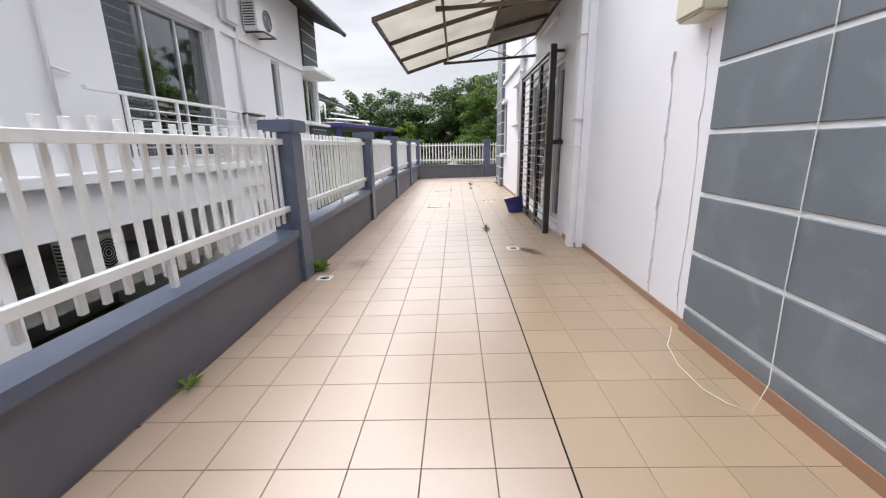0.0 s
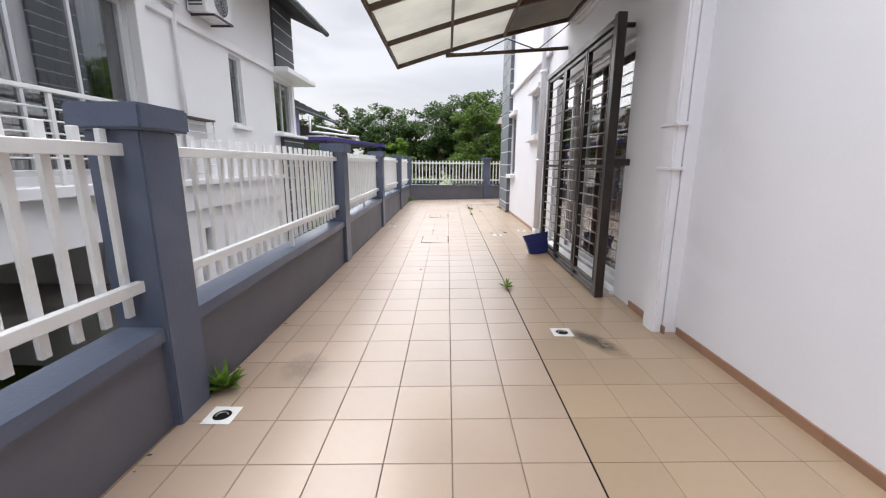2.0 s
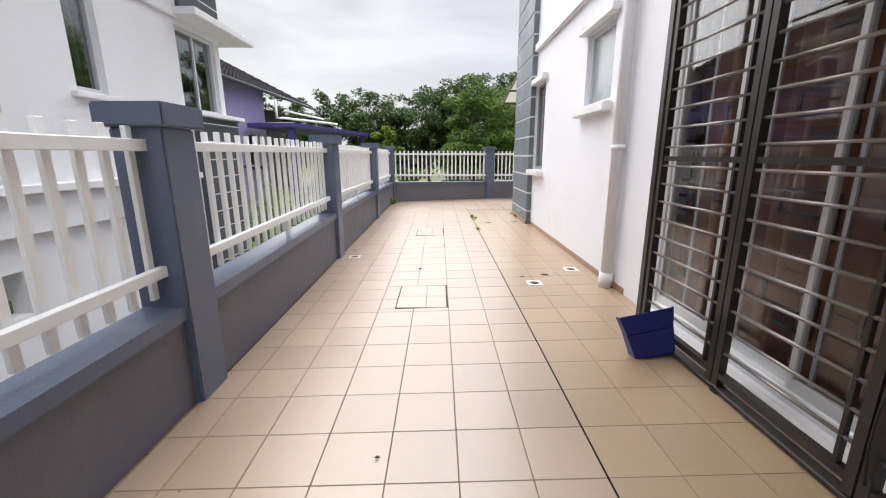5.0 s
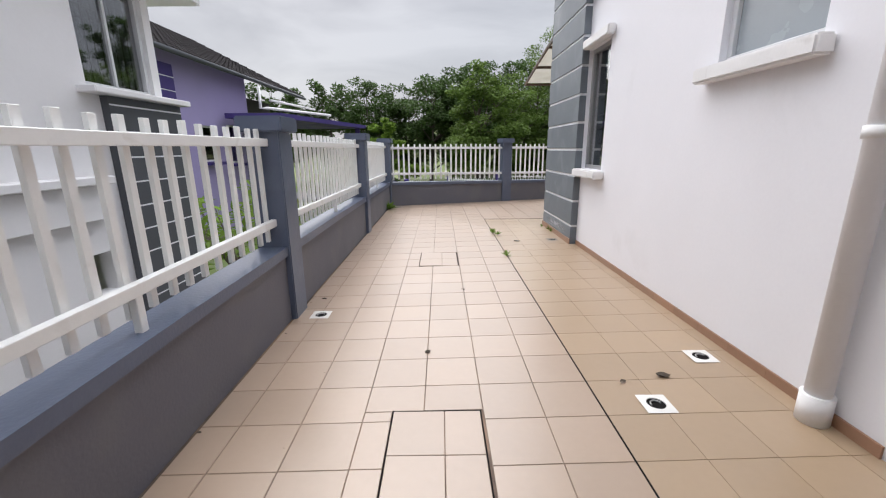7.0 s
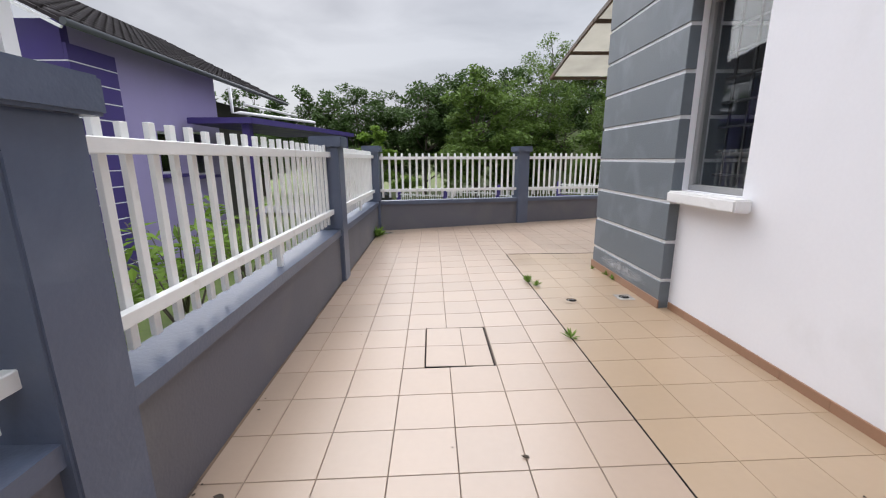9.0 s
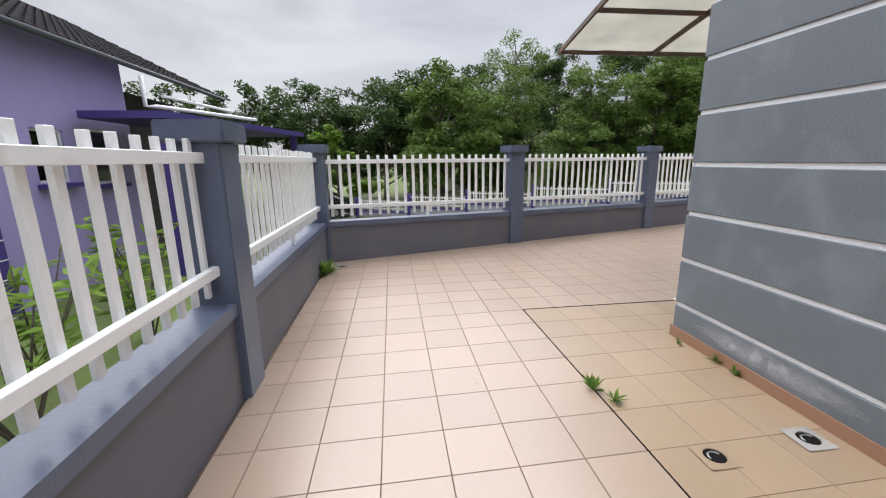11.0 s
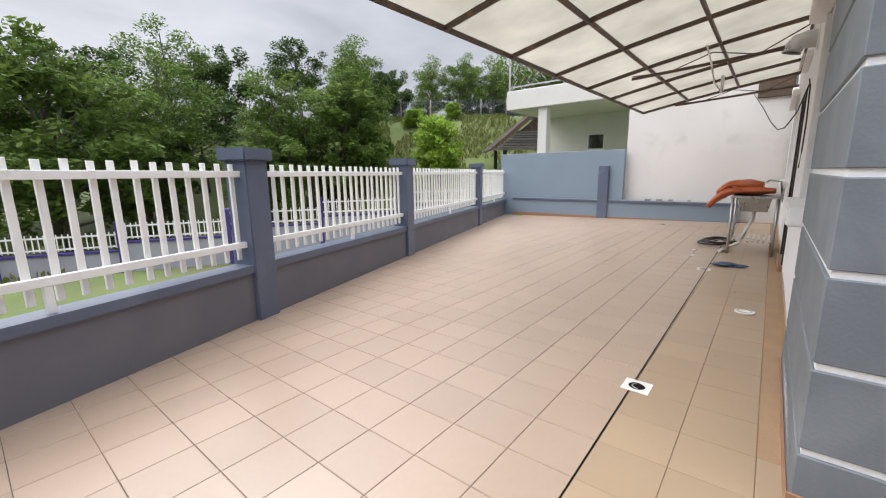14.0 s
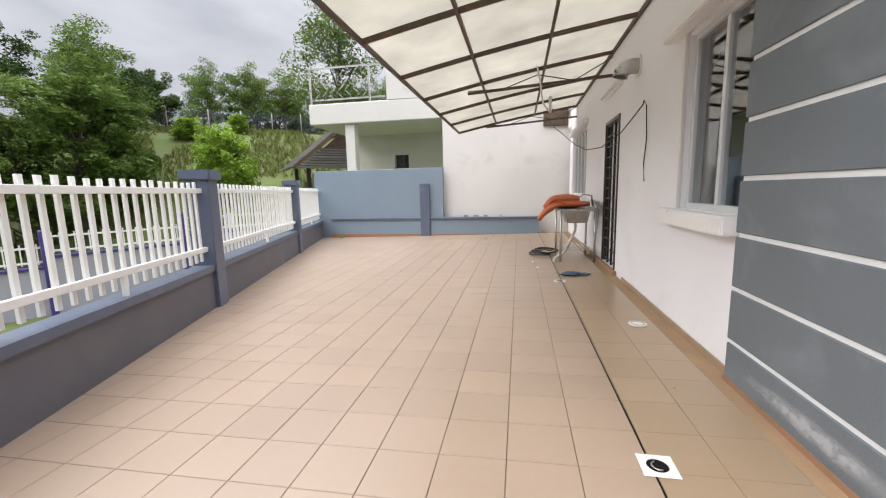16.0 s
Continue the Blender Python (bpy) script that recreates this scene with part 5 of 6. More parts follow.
# ---- trees ----
def tree_meshes(seed, height, spread, base, leaf, count, clumps, flat=0.8, lean=0.0):
    """A tapered trunk with limbs, and a crown of small leaves gathered in uneven clumps at the limb ends."""
    rnd = random.Random(seed)
    tb = bmesh.new()
    top = height * 0.8
    trunk = [Vector((lean * s * s + 0.12 * math.sin(s * 4 + seed), 0.1 * math.cos(s * 3 + seed), top * s)) for s in np.linspace(0, 1, 7)]
    tube(tb, trunk, height * 0.018 + 0.05, 8, 0.03)
    centres = []
    limbs = max(7, clumps // 5)
    for i in range(limbs):
        s = base + (1.0 - base) * (i + rnd.uniform(0.2, 0.8)) / limbs
        p = trunk[min(6, int(s * 0.9 * 6))]
        a = i * 2.4 + rnd.uniform(-0.5, 0.5)
        prof = math.sin(math.pi * min(1.0, (s - base) / (1 - base) * 0.75 + 0.22)) ** 0.7
        r = spread * prof * rnd.uniform(0.55, 1.0)
        e = Vector((p.x + r * math.cos(a), p.y + r * math.sin(a), height * s * rnd.uniform(0.93, 1.03) + 0.1 * r))
        mid = p.lerp(e, 0.5) + Vector((0, 0, -0.12 * r))
        tube(tb, [p, mid, e], 0.035 + 0.006 * height, 5, 0.012)
        for q in range(max(4, clumps // limbs + 1)):
            c = mid.lerp(e, rnd.uniform(0.2, 1.12)) + Vector((rnd.gauss(0, 1), rnd.gauss(0, 1), rnd.gauss(0.15, 0.6))) * 0.075 * height
            centres.append((c, rnd.uniform(0.055, 0.115) * height * (0.65 + 0.45 * prof)))
            tube(tb, [mid.lerp(e, 0.4), c], 0.022, 4, 0.008)
    weights = list(np.cumsum([r * r for c, r in centres]))
    picks = rnd.choices(centres, cum_weights=weights, k=count)
    verts, faces = [], []
    for c, r in picks:
        d = Vector((rnd.gauss(0, 1), rnd.gauss(0, 1), rnd.gauss(0.1, 1))).normalized() * r * rnd.random() ** 0.4
        d.z *= flat * 0.8
        p = c + d
        u = Vector((rnd.gauss(0, 1), rnd.gauss(0, 1), rnd.gauss(-0.2, 0.5))).normalized()
        w = u.cross(Vector((rnd.gauss(0, 0.6), rnd.gauss(0, 0.6), 1.0))).normalized()
        s = leaf * rnd.uniform(0.6, 1.3)
        b0 = len(verts)
        verts += [p - u * s, p + w * s * 0.45, p + u * s, p - w * s * 0.45]
        faces.append((b0, b0 + 1, b0 + 2, b0 + 3))
    lm = bpy.data.meshes.new("crown")
    lm.from_pydata([tuple(v) for v in verts], [], faces)
    return mesh_of("trunk", tb, M_BARK), lm


KINDS = {}
for key, args, m in (("dark_a", (11, 10.5, 3.6, 0.32, 0.17, 11000, 70), M_LEAF_D), ("dark_b", (12, 9.0, 3.3, 0.22, 0.17, 11000, 64), M_LEAF_D), ("mid_a", (13, 8.5, 2.9, 0.2, 0.16, 12000, 70), M_LEAF_M),
                     ("mid_b", (14, 11.5, 3.2, 0.25, 0.16, 10500, 70), M_LEAF_M), ("airy", (15, 12.0, 3.0, 0.35, 0.14, 8200, 50), M_LEAF_M), ("light", (16, 6.5, 2.4, 0.1, 0.16, 8000, 36), M_LEAF_L), ("bush", (17, 3.4, 1.1, 0.05, 0.085, 16000, 190), M_LEAF_B)):
    t, l = tree_meshes(*args)
    l.materials.append(m)
    KINDS[key] = (t, l)
TREE_LABEL = {"dark_a": "tall broadleaf tree with a dense dark green crown", "dark_b": "round dark green broadleaf tree", "mid_a": "broadleaf tree with mid-green leaves down to the ground", "mid_b": "tall slender tree with mid-green leaves",
              "airy": "tall airy tree with sparse dark leaves and pale limbs", "light": "young tree with bright green leaves", "bush": "compact bright green ornamental tree"}
rnd = random.Random(5)


def tree(key, x, y, scale=1.0, turn=None, sink=0.0, tall=1.0):
    t = thing("tree", TREE_LABEL[key], "tree", "trees behind the yard", at=(x, y, ground_z(x, y) - sink))
    t.rotation_euler = (0, 0, rnd.uniform(0, 6.28) if turn is None else turn)
    t.scale = (scale, scale, scale * rnd.uniform(0.90, 0.99) * tall)
    a, b2 = KINDS[key]
    for nm, me in (("trunk", a), ("crown", b2)):
        o = new(nm, me)
        o.parent = t
    return t


for key, x, y, s in (("dark_b", -15, 44, 0.95), ("dark_b", -10.5, 45, 0.95), ("dark_a", -7, 44, 0.82), ("dark_b", -4, 46, 0.98), ("dark_a", -1.5, 43, 0.87), ("dark_b", 0.5, 47, 1.10), ("dark_a", 2.5, 44, 1.0),
                     ("light", -4.4, 37, 0.80), ("mid_a", 1.85, 36, 0.98), ("airy", 6.6, 40, 0.76), ("mid_a", 9.5, 34.8, 0.66), ("mid_b", 12.5, 35.5, 0.56), ("dark_b", 6.4, 43, 0.78), ("mid_a", 4.9, 38.5, 0.74), ("dark_a", 10, 43.5, 0.70), ("dark_b", 14.5, 42, 0.55), ("mid_b", 11, 36, 0.70), ("dark_a", 6, 46, 0.92), ("mid_a", 14.5, 35, 0.86), ("mid_b", 17.5, 38, 0.66),
                     ("airy", 21, 41, 0.62), ("mid_a", 16.5, 35.5, 0.78), ("dark_b", 25, 42, 0.50), ("airy", 31, 42, 0.52), ("airy", 34.5, 37, 0.50), ("dark_a", 38, 32, 0.50),
                     ("airy", 40, 28, 0.55), ("dark_a", 43, 24, 0.55), ("airy", 45, 20, 0.60), ("dark_a", 47, 16, 0.60), ("airy", 36, 41, 0.60), ("dark_b", 29, 48, 0.60), ("dark_a", 22, 51, 0.75), ("dark_b", 14, 49, 0.85), ("airy", 10, 48, 0.80),
                     ("dark_b", -20, 43, 0.95), ("dark_a", -25, 40, 0.92), ("dark_b", -30, 36, 0.98), ("airy", 28.2, 28.6, 0.92), ("airy", 42, 32, 0.60), ("dark_b", 38, 38, 0.55)):
    tree(key, x, y, s)
for k in range(11):
    a = radians(8 + k * 4.6)
    tree(("dark_b", "dark_a", "mid_b")[k % 3], 50 * math.cos(a), 14 + 46 * math.sin(a), (0.72, 0.68, 0.62)[k % 3])
for x, y in ((24, 38), (27.5, 36.5), (31.5, 31), (20.5, 40.5), (34.5, 27.5)):
    tree("bush", x, y, rnd.uniform(0.45, 0.8), tall=0.7)
tree("bush", 18.4, 30.8, 1.2, tall=1.25)


# rough grass and low growth on the bank and along the lawn
gt_v, gt_f = [], []
rg2 = random.Random(44)
for k in range(30000):
    if k % 3:
        a, r = rg2.uniform(radians(18), radians(58)), rg2.uniform(24, 50)
        x, y = -0.5 + r * math.cos(a), 15.5 + r * math.sin(a)
    else:
        x, y = rg2.uniform(-10, 26), rg2.uniform(31, 42)
    if noise.noise((x * 0.35, y * 0.35, 2.0)) < -0.12:
        continue
    z = ground_z(x, y)
    h, w = rg2.uniform(0.08, 0.34), rg2.uniform(0.025, 0.08)
    t = rg2.uniform(0, 6.28)
    c, sn = math.cos(t) * w, math.sin(t) * w
    lx, ly = rg2.uniform(-0.12, 0.12), rg2.uniform(-0.12, 0.12)
    b0 = len(gt_v)
    gt_v += [(x - c, y - sn, z - 0.05), (x + c, y + sn, z - 0.05), (x + c * 0.5 + lx, y + sn * 0.5 + ly, z + h), (x - c * 0.7 + lx, y - sn * 0.7 + ly, z + h * 0.8)]
    gt_f.append((b0, b0 + 1, b0 + 2, b0 + 3))
gme = bpy.data.meshes.new("rough_grass")
gme.from_pydata(gt_v, [], gt_f)
gme.materials.append(sheet_mat("dry_grass_blade", (0.17, 0.19, 0.06), 0.3))
tagged(new("rough_grass", gme), "rough dry-green grass on the bank", "grass", kind="stuff")

# shrubs below the fence in the neighbouring garden
def shrub(x, y, z, h, seed, label):
    r = random.Random(seed)
    s = thing("garden_plant", label, "plant", "garden plants", at=(x, y, z))
    sb = bmesh.new()
    lb = bmesh.new()
    for i in range(9):
        a = r.uniform(0, 6.28)
        tip = Vector((math.cos(a) * h * r.uniform(0.15, 0.45), math.sin(a) * h * r.uniform(0.15, 0.45), h * r.uniform(0.6, 1.0)))
        tube(sb, [(0, 0, 0), tip * 0.5 + Vector((0, 0, 0.1)), tip], 0.02, 5, 0.008)
        for k in range(12):
            p = tip * r.uniform(0.45, 1.0)
            d = Vector((r.gauss(0, 1), r.gauss(0, 1), r.uniform(-0.2, 0.7))).normalized() * r.uniform(0.25, 0.5)
            w = d.cross(Vector((0, 0, 1))).normalized() * 0.06
            q = [lb.verts.new(v) for v in (p, p + d * 0.5 + w + Vector((0, 0, 0.04)), p + d, p + d * 0.5 - w + Vector((0, 0, 0.04)))]
            lb.faces.new(q)
    part("stem", sb, M_BARK, s)
    part("leaves", lb, M_LEAF_L, s)
    return s


for k, (x, y, h) in enumerate(((-5.6, 14.9, 1.9), (-5.0, 16.2, 2.2), (-5.9, 17.6, 2.0), (-5.3, 19.0, 1.8), (-6.2, 20.6, 2.0))):
    shrub(x, y, -1.7, h, 30 + k, "leafy garden plant with long green leaves")


# ---- loose things on the paving ----
def weed(x, y, size, n, seed, label="small green weed growing from a tile joint"):
    r = random.Random(seed)
    w = thing("weed", label, "weed", "weeds", at=(x, y, fz(x, y)))
    lb = bmesh.new()
    for i in range(n):
        a, el = r.uniform(0, 6.28), r.uniform(0.15, 1.2)
        d = Vector((math.cos(a) * math.cos(el), math.sin(a) * math.cos(el), math.sin(el))) * size * r.uniform(0.5, 1.0)
        s = d.cross(Vector((0, 0, 1))).normalized() * size * r.uniform(0.06, 0.12)
        q = [lb.verts.new(v) for v in (Vector((0, 0, 0)), d * 0.55 + s + Vector((0, 0, size * 0.06)), d, d * 0.55 - s + Vector((0, 0, size * 0.06)))]
        lb.faces.new(q)
    part("leaves", lb, M_LEAF_W, w)
    sb = bmesh.new()
    tube(sb, [(0, 0, -0.003), (0.004, 0.002, size * 0.4)], 0.003, 5)
    part("stem", sb, M_LEAF_W, w)
    return w


for k, (x, y, s, n) in enumerate(((-1.95, 2.54, 0.13, 14), (-1.93, 4.72, 0.20, 40), (0.0, 6.6, 0.105, 20), (-0.01, 12.62, 0.09, 16), (-0.01, 13.97, 0.11, 24), (0.9, 14.12, 0.08, 24), (0.89, 13.97, 0.07, 20), (-1.95, 16.85, 0.24, 40), (0.05, 13.85, 0.09, 18), (0.86, 14.4, 0.06, 14), (10.8, 21.0, 0.15, 24))):
    weed(x, y, s, n, 60 + k)

dpn = thing("dustpan", "dark blue plastic dustpan lying tipped on the paving", "dustpan", at=(0.69, 8.14, 0.0))
dpn.rotation_euler = (radians(-14), radians(-11), radians(2))
b = bmesh.new()
prof = ((0.012, 0.105), (0.0, 0.125), (0.004, 0.135), (0.10, 0.15), (0.155, 0.158), (0.16, 0.16), (0.165, 0.158), (0.28, 0.185))
rows = []
for k, (z, hw) in enumerate(prof):
    dent = 0.006 if k == 5 else 0.0
    zz = 0.03 + z
    rows.append([b.verts.new((-hw, 0.07 - 0.15 * z, zz + 0.004)), b.verts.new((-hw + 0.008, dent, zz)), b.verts.new((0, dent - 0.004, zz)), b.verts.new((hw - 0.008, dent, zz)), b.verts.new((hw, 0.07 - 0.15 * z, zz + 0.004))])
for r0, r1 in zip(rows, rows[1:]):
    for q in range(4):
        b.faces.new((r0[q], r0[q + 1], r1[q + 1], r1[q]))
pan = part("pan", b, M_BLUEPL, dpn, "dark blue scoop")
pan.modifiers.new("thick", "SOLIDIFY").thickness = 0.005
b = bmesh.new()
tube(b, [(0.01, 0.02, 0.04), (0.012, 0.05, 0.02), (0.02, 0.13, 0.035)], 0.017, 8)
part("handle", b, M_BLUEPL, dpn, "stub of the handle")
part("back_rim", soften(boxes((-0.11, 0.0, 0.02, 0.11, 0.075, 0.034)), 0.004, 1), M_BLUEPL, dpn)

sb = thing("electric_box", "cream metal meter box on the white wall", "box", at=(HX1, 3.17, 1.97))
part("case", soften(boxes((-0.13, 0.0, 0.0, -0.002, 0.30, 0.42)), 0.01, 2), M_CREAM, sb)
part("lid", soften(boxes((-0.145, 0.01, 0.02, -0.131, 0.29, 0.40)), 0.004, 1), M_CREAM, sb)
b = bmesh.new()
tube(b, [(-0.145, 0.2, 0.2), (-0.155, 0.2, 0.2)], 0.012, 10)
part("lock", b, M_BLACK, sb)

cw = thing("hanging_cable", "thin white cable hanging down the wall and looping on the floor", "cable")
b = bmesh.new()
tube(b, [(HX1 - 0.036, 2.50, 4.5), (HX1 - 0.036, 2.43, 2.4), (HX1 - 0.036, 2.395, 1.4), (HX1 - 0.038, 2.385, 0.6), (HX1 - 0.05, 2.35, 0.12), (0.93, 2.28, 0.012), (0.85, 2.33, 0.026), (0.80, 2.45, 0.026), (0.80, 2.68, 0.026), (0.86, 2.92, 0.026), (0.95, 3.06, 0.028), (0.985, 3.12, 0.05)], 0.003, 6)
part("wire", b, M_WPLAST, cw)

def stain_mat(name, color, strength, scale):
    """A worn patch: broken up by noise and fading to nothing at its rim."""
    m = bpy.data.materials.new(name)
    m.use_nodes = True
    n, k = m.node_tree.nodes, m.node_tree.links
    b = n["Principled BSDF"]
    b.inputs["Base Color"].default_value, b.inputs["Roughness"].default_value = (*color, 1), 0.75
    co, gr, mp3, nz, mu, mr = n.new("ShaderNodeTexCoord"), n.new("ShaderNodeTexGradient"), n.new("ShaderNodeMapping"), n.new("ShaderNodeTexNoise"), n.new("ShaderNodeMath"), n.new("ShaderNodeMapRange")
    gr.gradient_type = "SPHERICAL"
    mp3.inputs["Location"].default_value, mp3.inputs["Scale"].default_value = (-1, -1, -1), (2, 2, 2)
    k.new(co.outputs["Generated"], mp3.inputs["Vector"])
    k.new(mp3.outputs["Vector"], gr.inputs["Vector"])
    nz.inputs["Scale"].default_value, nz.inputs["Detail"].default_value = scale, 7.0
    k.new(co.outputs["Object"], nz.inputs["Vector"])
    mu.operation = "MULTIPLY"
    k.new(gr.outputs["Fac"], mu.inputs[0])
    k.new(nz.outputs["Fac"], mu.inputs[1])
    mr.inputs["From Min"].default_value, mr.inputs["From Max"].default_value, mr.inputs["To Max"].default_value = 0.08, 0.42, strength
    k.new(mu.outputs[0], mr.inputs["Value"])
    k.new(mr.outputs["Result"], b.inputs["Alpha"])
    return m


M_SMEAR = stain_mat("dark_cement_smear", (0.06, 0.055, 0.05), 0.6, 9)
M_DIRT = stain_mat("faint_brown_dirt", (0.12, 0.10, 0.085), 0.25, 9)
M_CHALK = stain_mat("white_chalk_bloom", (0.55, 0.56, 0.58), 0.6, 18)


def stain(x, y, w, d, turn, m, label):
    """A thin film lying on the tiles, with a little thickness of its own."""
    b = bmesh.new()
    c, sn = math.cos(turn), math.sin(turn)
    rows = [[b.verts.new((u, v, fz(x + u * c - v * sn, y + u * sn + v * c) - fz(x, y))) for u in np.linspace(-w / 2, w / 2, 5)] for v in np.linspace(-d / 2, d / 2, 5)]
    for r0, r1 in zip(rows, rows[1:]):
        for q in range(4):
            b.faces.new((r0[q], r0[q + 1], r1[q + 1], r1[q]))
    o = solid("floor_stain", b, m, label, "stain", "floor stains")
    o.location, o.rotation_euler = (x, y, fz(x, y) + 0.0022), (0, 0, turn)
    return o


stain(0.47, 5.25, 0.26, 0.75, 0.45, M_SMEAR, "dark cement smear beside the floor drain")
stain(0.38, 5.36, 0.22, 0.4, 0.5, M_SMEAR, "dark cement smear beside the floor drain")
stain(-1.55, 4.95, 0.5, 0.6, 0.2, M_DIRT, "faint brown dirt film on the tiles")
cbm = bmesh.new()
for (y0, y1, z0, z1) in ((13.2, 13.85, 0.09, 0.24), (13.8, 14.5, 0.09, 0.26)):
    v = [cbm.verts.new(p) for p in ((0.912, y0, z0), (0.912, y1, z0), (0.912, y1, z1), (0.912, y0, z1))]
    cbm.faces.new(v)
part("chalk_bloom", cbm, M_CHALK, pier, "chalky white bloom near the foot")
cbm = bmesh.new()
v = [cbm.verts.new(p) for p in ((0.95, 14.563, 0.06), (2.4, 14.563, 0.06), (2.4, 14.563, 0.20), (0.95, 14.563, 0.20))]
cbm.faces.new(v)
part("chalk_bloom", cbm, M_CHALK, pier, "chalky white bloom near the foot")

# stains and litter
sm = bmesh.new()
rs2 = random.Random(3)
for k in range(420):
    x, y = rs2.uniform(-1.8, 10.5), rs2.uniform(0.5, 20.5)
    if (x > 0.9 and y < 14.7) or y > north_y(x) - 0.4 or x > 10.5:
        continue
    if k >= 150:
        x = -1.995 + abs(rs2.gauss(0, 0.02))
    r = rs2.uniform(0.003, 0.008 if k < 150 else 0.014)
    z = fz(x, y) + 0.001
    q = [sm.verts.new((x + r * math.cos(a) * rs2.uniform(0.6, 1.4), y + r * math.sin(a) * rs2.uniform(0.6, 1.4), z + (0.004 if a > 3 else 0.001))) for a in (0, 1.2, 2.4, 3.7, 5.0)]
    sm.faces.new(q)
solid("litter", sm, M_DEBRIS, "scattered dark crumbs and dry leaf bits on the tiles", "litter", kind="stuff")
for k, (x, y, s) in enumerate(((-0.6, 11.47, 0.022), (-1.86, 11.32, 0.03), (-0.9, 10.3, 0.032), (-0.95, 7.35, 0.016), (0.45, 9.95, 0.05), (9.87, 16.66, 0.09), (9.87, 17.6, 0.05), (0.2, 9.9, 0.03))):
    r = random.Random(k + 80)
    b = bmesh.new()
    q = [b.verts.new((s * math.cos(a) * r.uniform(0.4, 1), s * 0.6 * math.sin(a) * r.uniform(0.5, 1), 0.006 + 0.2 * s * r.random())) for a in np.linspace(0, 5.4, 7)]
    b.faces.new(q)
    o = solid("dry_leaf", b, M_DEBRIS, "dry brown leaf lying on the tiles", "leaf", "dry leaves")
    o.location = (x, y, fz(x, y))
    o.modifiers.new("thick", "SOLIDIFY").thickness = 0.003

# sink stand and clutter at the back
sk = thing("sink_stand", "stainless steel sink on a tubular stand with a slatted shelf", "sink", at=(6.52, 14.60, 0.0))
for x, y in ((0.03, 0.03), (0.92, 0.03), (0.03, 0.56), (0.92, 0.56)):
    b = bmesh.new()
    tube(b, [(x, y, 0.005), (x, y, 0.84)], 0.019, 8)
    part("leg", b, M_STEEL, sk)
part("top", soften(boxes((0.0, 0.0, 0.84, 0.95, 0.59, 0.875)), 0.008, 2), M_STEEL, sk)
b = bmesh.new()
v = [b.verts.new(p) for p in ((0.08, 0.1, 0.838), (0.56, 0.1, 0.838), (0.56, 0.5, 0.838), (0.08, 0.5, 0.838), (0.12, 0.14, 0.64), (0.52, 0.14, 0.64), (0.52, 0.46, 0.64), (0.12, 0.46, 0.64))]
for f in ((4, 7, 6, 5), (0, 1, 5, 4), (1, 2, 6, 5), (2, 3, 7, 6), (3, 0, 4, 7)):
    b.faces.new([v[i] for i in f])
part("bowl", b, M_STEEL, sk)
part("splashback", soften(boxes((0.0, -0.02, 0.80, 0.95, -0.002, 1.0)), 0.004, 1), M_STEEL, sk)
for k in range(8):
    part("slat", boxes((0.04, 0.06 + k * 0.064, 0.20, 0.91, 0.09 + k * 0.064, 0.212)), M_STEEL, sk)
b = bmesh.new()
tube(b, [(0.3, 0.3, 0.64), (0.3, 0.3, 0.5), (0.3, 0.36, 0.38), (0.36, 0.40, 0.24), (0.5, 0.45, 0.10), (0.25, 0.62, 0.03), (0.05, 0.66, 0.025)], 0.024, 8)
part("waste_hose", b, M_WPLAST, sk, "white waste hose")
b = bmesh.new()
tube(b, [(0.5, 0.0, 0.9), (0.5, 0.02, 1.08), (0.5, 0.16, 1.10), (0.5, 0.2, 1.06)], 0.014, 8)
part("tap", b, M_STEEL, sk, "steel tap")

tp = thing("tarpaulin", "crumpled orange tarpaulin bundled over the sink", "tarpaulin", at=(6.95, 15.0, 0.875))


def lump(seed, sx, sy, sz, cx, cy, cz, rough=0.25):
    b = bmesh.new()
    bmesh.ops.create_icosphere(b, subdivisions=4, radius=1.0)
    for q in b.verts:
        nrm = noise.noise(Vector((q.co.x * 1.7 + seed, q.co.y * 1.7, q.co.z * 1.7))) * rough * 1.6 + noise.noise(q.co * 5.0 + Vector((seed, 0, 0))) * rough * 0.5
        q.co = Vector((q.co.x * sx, q.co.y * sy, max(q.co.z, -0.45) * sz)) * (1 + nrm) + Vector((cx, cy, cz))
    for f in b.faces:
        f.smooth = True
    return b


def fold(pts, rx, rz, seed):
    """A thick soft roll of cloth along a line, flattened and creased."""
    b = tube(bmesh.new(), pts, 1.0, 20)
    line = [Vector(q) for q in pts]
    for q in b.verts:
        c = min(line, key=lambda w: abs((q.co - w).length - 1.0))
        d = q.co - c
        k = 1 + 0.30 * noise.noise(q.co * 2.3 + Vector((seed, 0, 0))) + 0.12 * noise.noise(q.co * 9.0 + Vector((0, seed, 0)))
        t = line.index(c) / (len(line) - 1)
        k *= 0.55 + 0.45 * min(1.0, 4.5 * t, 4.5 * (1 - t))
        k += 0.22 * noise.noise(q.co * 4.0 + Vector((0, 0, seed)))
        q.co = c + Vector((d.x * rx, d.y * rz, d.z * rz)) * k
    return b


def arc(y0, y1, z, drop, n=14, x=0.0):
    """From the wall out over the sink's edge, then drooping."""
    out = []
    for t in np.linspace(0, 1, n):
        y = y0 + (y1 - y0) * t
        over = max(0.0, y - 0.16)
        out.append((x + 0.03 * math.sin(4 * t), y, z - drop * over * over * 6))
    return out


